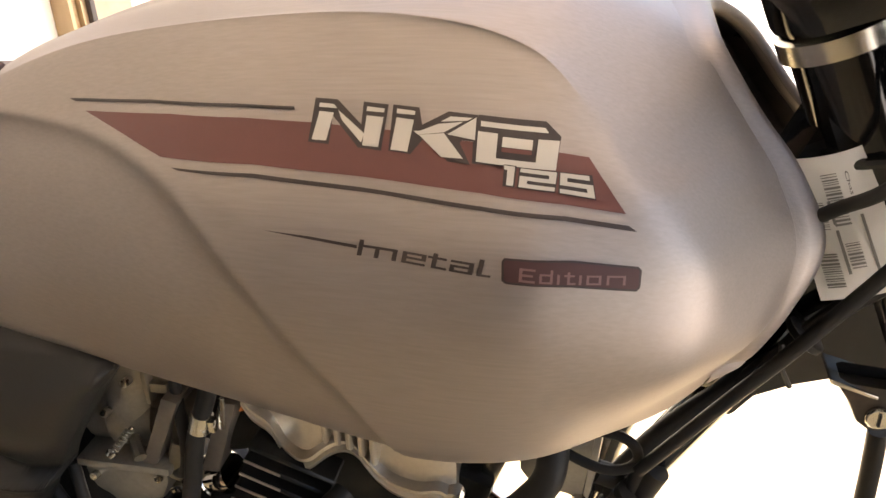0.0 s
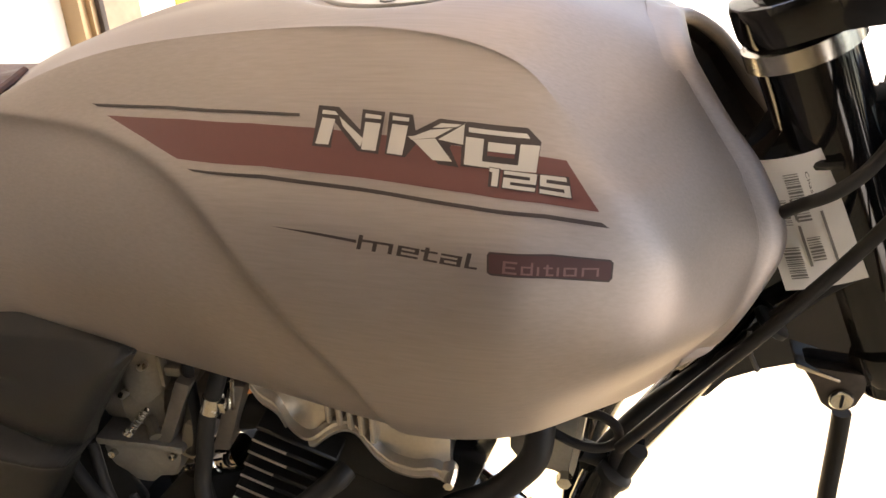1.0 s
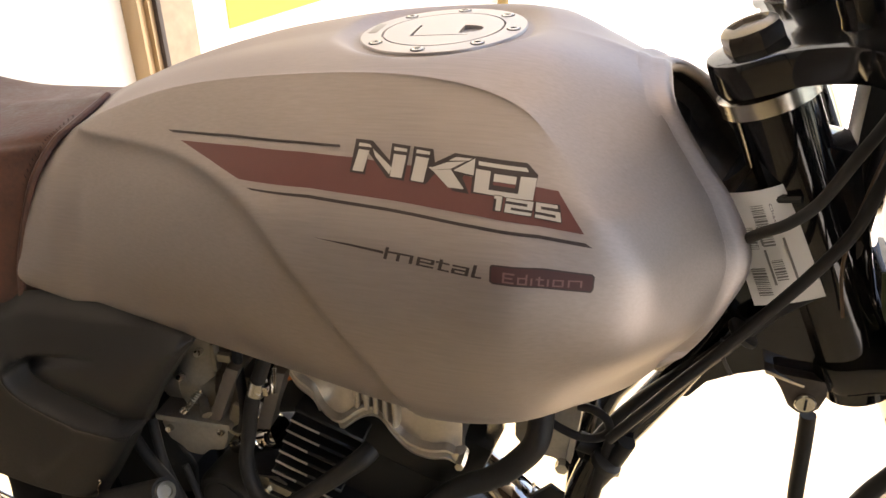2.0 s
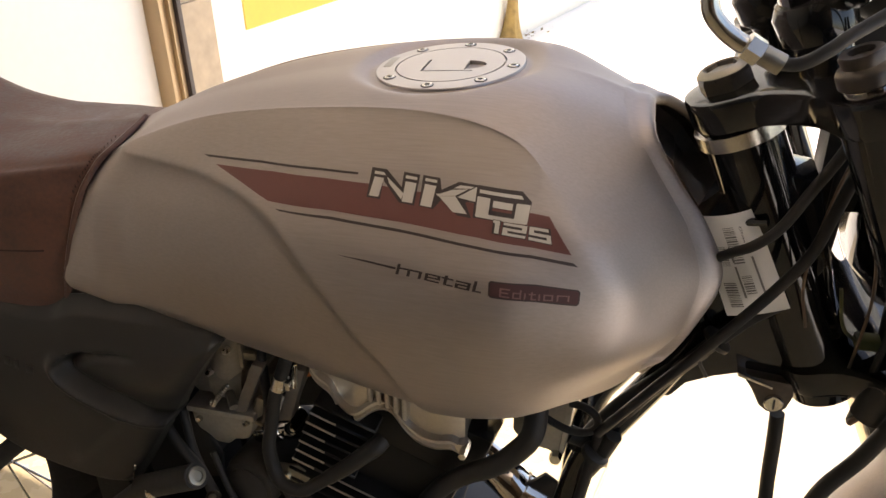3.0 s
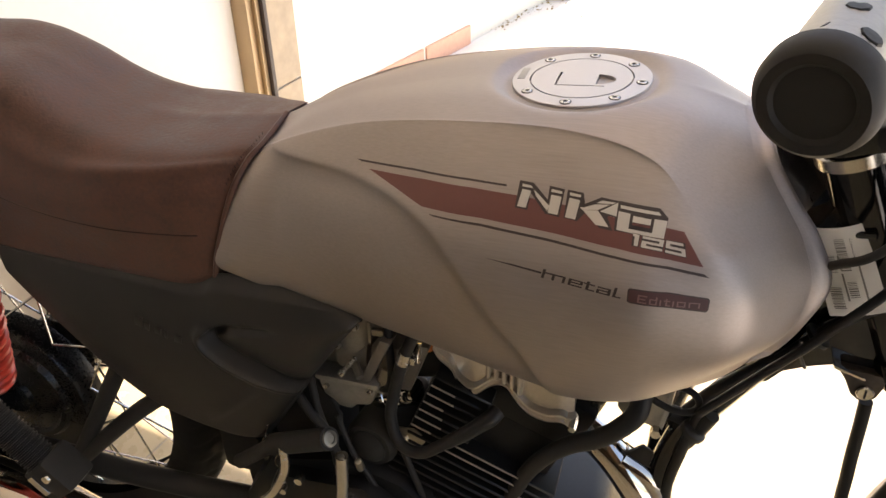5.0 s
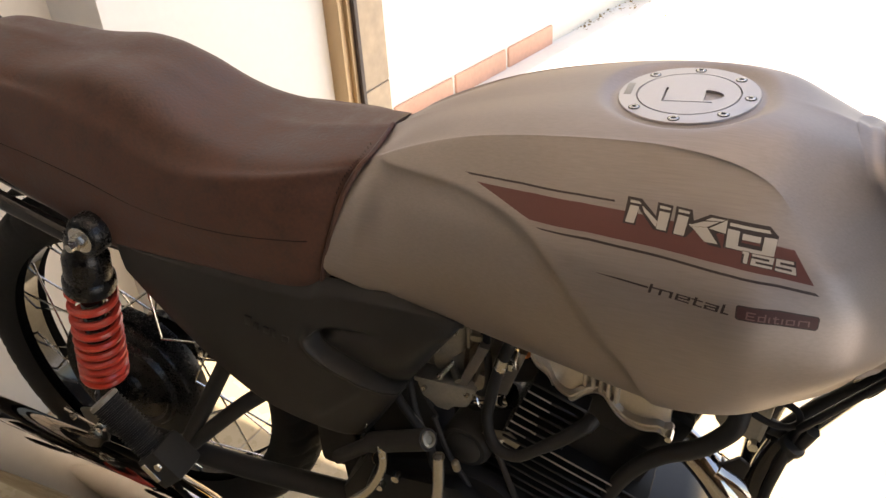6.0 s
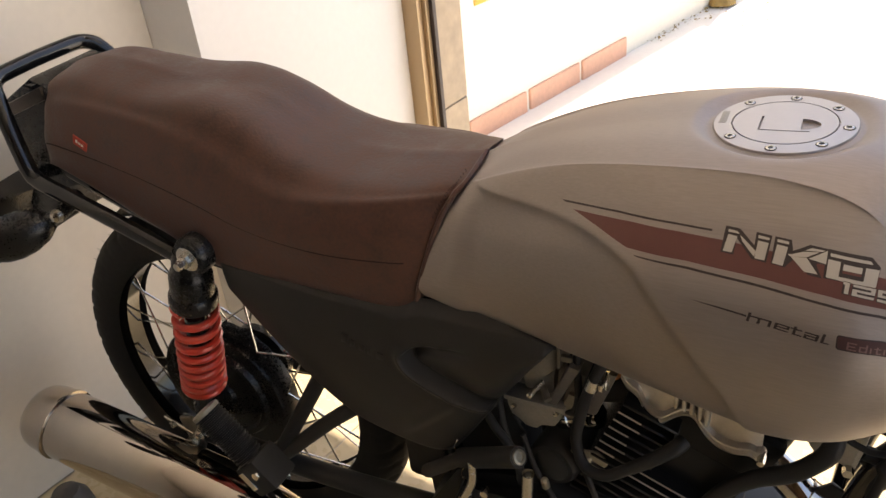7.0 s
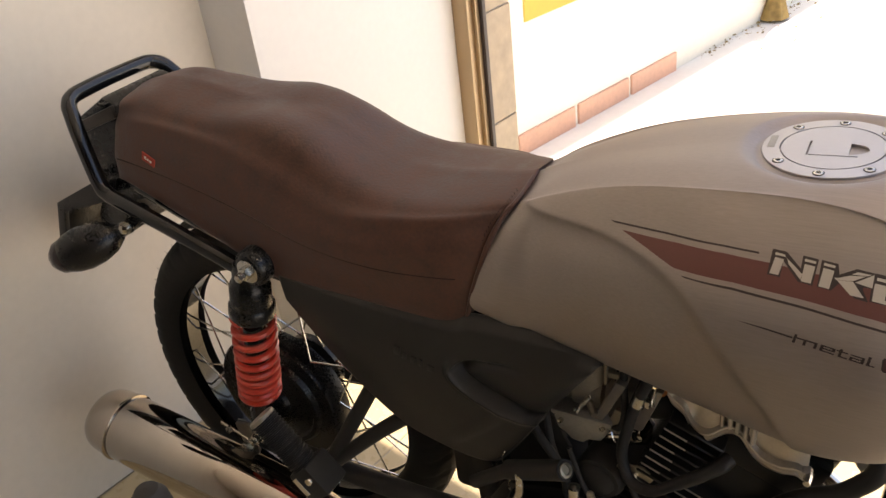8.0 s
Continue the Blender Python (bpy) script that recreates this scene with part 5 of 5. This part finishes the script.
def words(text, origin, along, up, shear=0.0, bold=0.0):
    """Text in the built-in font as flat mesh; along and up: the x, z steps of one em of width and of height."""
    c = bpy.data.curves.new("letters", "FONT")
    c.body, c.resolution_u, c.offset = text, 3, bold
    ob = new("letters", c)
    bpy.context.view_layer.update()
    me = bpy.data.meshes.new_from_object(ob.evaluated_get(bpy.context.evaluated_depsgraph_get()))
    bm = bmesh.new()
    bm.from_mesh(me)
    xs = [v.co.x for v in bm.verts]
    ys = [v.co.y for v in bm.verts]
    x0, w, y0, h = min(xs), max(xs) - min(xs), min(ys), max(ys) - min(ys)
    for v in bm.verts:
        s, t = (v.co.x - x0) / w, (v.co.y - y0) / h
        s += shear * t
        v.co = Vector((origin[0] + along[0] * s + up[0] * t, 0, origin[1] + along[1] * s + up[1] * t))
    bpy.data.objects.remove(ob)
    bpy.data.meshes.remove(me)
    bpy.data.curves.remove(c)
    return bm


film("pin_stripe", shape([(-0.2011, 0.7898), (-0.1376, 0.7964), (-0.0821, 0.7997), (-0.0488, 0.8004), (-0.0484, 0.7990), (-0.0817, 0.7983), (-0.1370, 0.7950), (-0.1955, 0.7889)]), DARK_INK, "thin dark stripe")
film("pin_stripe", shape([(-0.1155, 0.7701), (-0.0654, 0.7721), (-0.0073, 0.7697), (0.0531, 0.7663), (0.0934, 0.7624), (0.1229, 0.7575), (0.1272, 0.7547), (0.0935, 0.7606), (0.0534, 0.7646), (-0.0070, 0.7679), (-0.0650, 0.7703), (-0.1103, 0.7693)]), DARK_INK, "thin dark stripe")
film("stripe", shape([(-0.1861, 0.7856), (-0.1237, 0.7918), (-0.0772, 0.7942), (-0.0393, 0.7944), (0.0069, 0.7932), (0.0468, 0.7907), (0.0873, 0.7870), (0.1024, 0.7846), (0.1119, 0.7738), (0.1214, 0.7623), (0.0931, 0.7668), (0.0526, 0.7713), (-0.0079, 0.7740), (-0.0661, 0.7758), (-0.1233, 0.7737), (-0.1533, 0.7798)]), MAROON, "maroon tapering stripe")
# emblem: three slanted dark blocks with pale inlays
film("emblem_block", shape([(-0.0376, 0.8045), (-0.0254, 0.8043), (-0.0112, 0.7948), (-0.0113, 0.8040), (0.0020, 0.8034), (0.0008, 0.7847), (-0.0115, 0.7854), (-0.0270, 0.7977), (-0.0270, 0.7860), (-0.0383, 0.7864)]), DARK_INK, "dark emblem block", .0008)
film("emblem_block", shape([(0.0044, 0.8035), (0.0181, 0.8030), (0.0181, 0.7951), (0.0332, 0.8020), (0.0480, 0.8010), (0.0483, 0.7907), (0.0395, 0.7911), (0.0463, 0.7818), (0.0353, 0.7825), (0.0223, 0.7912), (0.0161, 0.7842), (0.0046, 0.7849)]), DARK_INK, "dark emblem block", .0008)
film("emblem_block", shape([(0.0482, 0.8012), (0.0810, 0.7986), (0.0887, 0.7926), (0.0874, 0.7802), (0.0473, 0.7823), (0.0466, 0.7933)]), DARK_INK, "dark emblem block", .0008)
film("emblem_inlay", shape([(-0.0343, 0.7991), (-0.0265, 0.7987), (-0.0287, 0.7873), (-0.0364, 0.7874)]), CREAM_FILM, "pale silver emblem inlay", .0011)
film("emblem_inlay", shape([(-0.0088, 0.7984), (0.0002, 0.7981), (-0.0009, 0.7860), (-0.0093, 0.7862)]), CREAM_FILM, "pale silver emblem inlay", .0011)
film("emblem_inlay", shape([(-0.0243, 0.8000), (-0.0089, 0.7910), (-0.0100, 0.7873), (-0.0217, 0.7959)]), CREAM_FILM, "pale silver emblem inlay", .0011)
film("emblem_inlay", shape([(-0.0347, 0.8025), (-0.0271, 0.8022), (-0.0250, 0.8006), (-0.0349, 0.8007)]), CREAM_FILM, "pale silver emblem inlay", .0011)
film("emblem_inlay", shape([(-0.0091, 0.8021), (0.0002, 0.8016), (0.0002, 0.8000), (-0.0092, 0.8002)]), CREAM_FILM, "pale silver emblem inlay", .0011)
film("emblem_inlay", shape([(0.0070, 0.7984), (0.0161, 0.7979), (0.0145, 0.7850), (0.0057, 0.7854)]), CREAM_FILM, "pale silver emblem inlay", .0011)
film("emblem_inlay", shape([(0.0166, 0.7935), (0.0198, 0.7937), (0.0289, 0.7969), (0.0411, 0.7981), (0.0320, 0.7937), (0.0189, 0.7921)]), CREAM_FILM, "pale silver emblem inlay", .0011)
film("emblem_inlay", shape([(0.0194, 0.7921), (0.0320, 0.7934), (0.0427, 0.7839), (0.0319, 0.7840)]), CREAM_FILM, "pale silver emblem inlay", .0011)
film("emblem_inlay", shape([(0.0473, 0.8000), (0.0476, 0.7913), (0.0337, 0.7930)]), CREAM_FILM, "pale silver emblem inlay", .0011)
film("emblem_inlay", shape([(0.0298, 0.7978), (0.0345, 0.8000), (0.0455, 0.7997), (0.0430, 0.7986)]), CREAM_FILM, "pale silver emblem inlay", .0011)
film("emblem_inlay", shape([(0.0067, 0.8019), (0.0163, 0.8014), (0.0162, 0.7998), (0.0068, 0.8000)]), CREAM_FILM, "pale silver emblem inlay", .0011)
film("flourish", shape([(-0.0579, 0.7483), (-0.0317, 0.7473), (-0.0072, 0.7453), (-0.0070, 0.7438), (-0.0317, 0.7460)]), DARK_INK, "dark tapered flourish")
film("badge", shape([(0.0667, 0.7468), (0.0988, 0.7450), (0.1289, 0.7402), (0.1305, 0.7386), (0.1303, 0.7309), (0.1286, 0.7292), (0.0983, 0.7337), (0.0680, 0.7358), (0.0660, 0.7371), (0.0655, 0.7453)]), DARK_INK, "dark badge border")
film("badge", shape([(0.0676, 0.7459), (0.0988, 0.7441), (0.1282, 0.7394), (0.1293, 0.7383), (0.1293, 0.7316), (0.1280, 0.7304), (0.0983, 0.7347), (0.0685, 0.7368), (0.0671, 0.7377), (0.0666, 0.7451)]), BADGE_FILM, "dark maroon badge", .0009)
# last block of the emblem: a rim, a bar and a small window


def cells(corner, rects):
    """Quads within a slanted cell; corner: top left, top right, bottom left, bottom right; rects: s0, s1, t0, t1."""
    tl, tr, bl, br = [Vector((c[0], 0, c[1])) for c in corner]
    bm = bmesh.new()
    for s0, s1, t0, t1 in rects:
        q = [tl.lerp(tr, s).lerp(bl.lerp(br, s), t) for s, t in ((s0, t0), (s1, t0), (s1, t1), (s0, t1))]
        bm.faces.new([bm.verts.new(v) for v in q])
    return bm


D_CELL = [(0.0479, 0.7951), (0.0886, 0.7916), (0.0483, 0.7831), (0.0877, 0.7798)]
film("emblem_inlay", cells([(0.0496, 0.7987), (0.0807, 0.7961), (0.0499, 0.7967), (0.0827, 0.7940)], [(0, 1, 0, 1)]), CREAM_FILM, "pale silver emblem inlay", .0011)
film("emblem_inlay", cells(D_CELL, [(.02, .26, .02, 1), (.26, .74, .80, 1), (.74, .99, .06, 1)]), CREAM_FILM, "pale silver emblem inlay", .0011)
film("emblem_inlay", cells(D_CELL, [(.32, .68, .10, .42)]), CREAM_FILM, "pale silver emblem inlay", .0011)
film("emblem_inlay", cells(D_CELL, [(.32, .68, .44, .58)]), MAROON, "maroon emblem inlay", .0011)
TWO = [(0.0708, 0.7808), (0.0880, 0.7790), (0.0704, 0.7737), (0.0873, 0.7717)]
FIVE = [(0.0895, 0.7789), (0.1042, 0.7772), (0.0898, 0.7712), (0.1065, 0.7686)]
ONE = [(0.0630, 0.7819), (0.0687, 0.7813), (0.0631, 0.7745), (0.0684, 0.7740)]
for cell, rects in ((ONE, [(0, .9, 0, .22), (.28, .9, .22, 1)]),
                    (TWO, [(.0, 1, 0, .21), (.80, 1, .21, .40), (0, 1, .40, .61), (0, .22, .61, .79), (0, 1, .79, 1)]),
                    (FIVE, [(0, .92, 0, .21), (0, .22, .21, .40), (0, 1, .40, .61), (.80, 1, .61, .79), (0, 1, .79, 1)])):
    film("digit_border", cells(cell, [(-.035, 1.03, -.06, 1.06)]), DARK_INK, "dark border of a digit", .0012)
    film("digit", cells(cell, rects), CREAM_FILM, "pale angular digit", .0016)
METAL = [(-.0056, .7480), (.0620, .7452), (-.0070, .7408), (.0606, .7380)]
film("lettering", cells(METAL, [(0, .035, 0, 1), (.035, .30, .28, .44), (.13, .165, .44, 1), (.265, .30, .44, 1),
                                (.34, .375, .28, 1), (.375, .52, .28, .42), (.485, .52, .42, .56), (.375, .52, .56, .70), (.375, .52, .86, 1),
                                (.565, .60, .08, 1), (.53, .565, .28, .42), (.60, .67, .28, .42), (.60, .68, .86, 1),
                                (.70, .87, .28, .42), (.835, .87, .42, 1), (.70, .835, .56, .70), (.70, .735, .70, .86), (.70, .835, .86, 1),
                                (.90, .935, 0, 1), (.935, 1, .86, 1)]), DARK_INK, "dark angular word metal", .0006)
EDITION = [(.0741, .7429), (.1231, .7386), (.0740, .7371), (.1230, .7328)]
film("lettering", cells(EDITION, [(0, .03, 0, 1), (.03, .15, 0, .16), (.03, .13, .42, .58), (.03, .15, .84, 1),
                                  (.29, .315, 0, 1), (.19, .29, .30, .44), (.19, .215, .44, .86), (.19, .29, .86, 1), (.355, .38, .30, 1),
                                  (.45, .475, .10, 1), (.42, .45, .30, .44), (.475, .52, .30, .44), (.475, .53, .86, 1), (.56, .585, .30, 1),
                                  (.63, .77, .30, .44), (.63, .655, .44, .86), (.745, .77, .44, .86), (.63, .77, .86, 1),
                                  (.82, 1, .30, .44), (.82, .845, .44, 1), (.975, 1, .44, 1)]), PINK_INK, "faded angular word Edition", .0013)
# the one legible word on the paper slip
word = words("Chasis", (.67, .12), (0, .21), (.040, 0))
for v in word.verts:
    v.co = on_slip(v.co.x, v.co.z, .0010)
PLACE = Vector((-.004, .014, .002))
part("lettering", word, DARK_INK, slip, "small printed word Chasis", smooth=0)
PLACE = Vector((0, 0, 0))


# ---------------------------------------------------------------- pieces of the setting
def tile(name, lo, hi, material, parent, bevel=.002):
    return part(name, box(lo, hi, bevel, turn=TURNED, seg=1), material, parent, smooth=30)


floor_ob = bpy.data.objects["floor"]
tile_mesh = {}
for wide in (.428, .347):
    slab = box((.002, -.428, -.004), (wide, -.002, .0), .0012, seg=1)
    tile_mesh[wide] = bpy.data.meshes.new("floor_tile")
    slab.to_mesh(tile_mesh[wide])
    slab.free()
    tile_mesh[wide].materials.append(FLOOR_TILE)
for i in range(7):
    for j in range(1, 16):
        t = new("floor_tile", tile_mesh[.428 if i < 6 else .347])
        t.parent = floor_ob
        t.matrix_basis = TURNED @ Matrix.Translation((-1.233 + .43 * i, 1.024 - .43 * j, FLOOR))

pier_ob = bpy.data.objects["pier"]
for k in range(9):
    z = FLOOR + .075 + .30 * k
    tile("stone_tile", (-1.0765, .8127, z), (-1.070, .927, z + .296), STONE_TILE, pier_ob)
    tile("stone_tile", (-1.16, .926, z), (-1.0765, .932, z + .296), STONE_TILE, pier_ob)

# outside: terracotta edging tiles at the foot of the wall, and its yellow upper part
wo = bpy.data.objects["wall_outside"]
for k in range(4):
    v = -.366 + .333 * k
    part("skirting_tile", box((-.004, v + .010, FLOOR - .022), (.010, v + .323, FLOOR + .066), .003, turn=PATIO, seg=1), TERRACOTTA, wo, smooth=30)
part("yellow_band", box((-.004, .045, .415), (.005, 1.62, .95), .002, turn=PATIO, seg=1), YELLOW_PLASTER, wo, smooth=30)


# a trunk and leaf litter at the far end of the patio
def patio_end():
    t = bmesh.new()
    rows = []
    for i in range(14):
        f = i / 13
        rows.append([t.verts.new(Vector((-.588 + .05 * f, 3.22, FLOOR + .9 * f)) + Vector((math.cos(a), math.sin(a), 0)) * (.022 + .045 * math.exp(-f * 11)) * (1 + .16 * noise.noise(Vector((math.cos(a) * 2, math.sin(a) * 2, f * 5)))))
                     for a in [2 * math.pi * k / 28 for k in range(28)]])
    grid_faces(t, rows, close_v=True)
    t.faces.new(rows[-1])
    # only the foot of the trunk is built; the tree above is left out
    tagged(finish("trunk_base", t, BARK), "slender brown base of a tree trunk on the sunlit patio", "tree stump")
    rg = random.Random(7)
    b = bmesh.new()
    for k in range(300):
        f = rg.random()
        c = Vector((-.82 + .26 * f + .045 * abs(rg.gauss(0, 1)), 2.68 + .80 * f + .05 * rg.gauss(0, 1), FLOOR - .008 + .006 * rg.random()))
        if rg.random() < .35:
            c = Vector((-.54 + .10 * rg.gauss(0, 1), 3.16 + .16 * rg.gauss(0, 1), FLOOR - .008 + .006 * rg.random()))
        a, l = rg.random() * 6.28, .006 + .020 * rg.random() ** 2
        d, n = Vector((math.cos(a), math.sin(a), .5 * rg.random())), Vector((-math.sin(a), math.cos(a), .3))
        b.faces.new([b.verts.new(c), b.verts.new(c + d * l * .5 + n * l * .28), b.verts.new(c + d * l), b.verts.new(c + d * l * .5 - n * l * .28)])
    tagged(finish("leaf_litter", b, DRY_LEAF), "dry leaves and weeds scattered over the patio", "leaf litter", kind="stuff")


patio_end()

# rubber-tipped rod standing beside the motorcycle
rod = thing("rod", "black rod with a rounded rubber tip, standing on the floor", "rod", (-.346, -.607, FLOOR))
part("shaft", lathe([(.010, 0), (.010, .837)], (0, 0, 0), (0, 0, 1), 16), BLACK_MATT, rod)
part("tip", lathe([(.0135, .815), (.0142, .842), (.0125, .855), (.008, .862), (.0001, .864)], (0, 0, 0), (0, 0, 1), 24), RUBBER, rod)

# seat details: seam, stitches along the tank, and the small red tag
RS = [knotted(r, list(range(len(r))), 110) for r in SEAT]
seam = [RS[3][i].lerp(RS[4][i], .22 + .46 * ((100 - i) / 94) ** 3 + .12 * (i - 6) / 94) + Vector((0, -.0008, 0)) for i in range(6, 100)]
part("seam", tube(seam, .0010, 180, 6), THREAD, saddle, "stitched side seam")
front_edge = spline([r[0] for r in SEAT[:6]], 80)
part("piping", tube([p + Vector((.003, -.001, .001)) for p in front_edge], .0035, 90, 8), SUEDE, saddle)
for i in range(10, 62, 2):
    a, b = front_edge[i] + Vector((-.0075, -.0012, .0012)), front_edge[i + 1] + Vector((-.0050, -.0012, .0012))
    part("stitch", tube([a, b], .00045, 2, 5), THREAD, saddle)
TAG = Matrix.Translation((-.896, -.1045, .762)) @ Matrix.Rotation(radians(30), 4, "Y") @ Matrix.Rotation(radians(8), 4, "X")
part("tag", box((-.012, -.001, -.0085), (.012, .001, .0085), .0005, turn=TAG), RED_TAG, saddle, "small red sewn tag")
for k in range(3):
    part("tag_mark", box((-.007 + .005 * k, -.0016, -.002), (-.0035 + .005 * k, -.0011, .002 + .002 * (k == 0)), 0, turn=TAG), WHITE_INK, saddle)
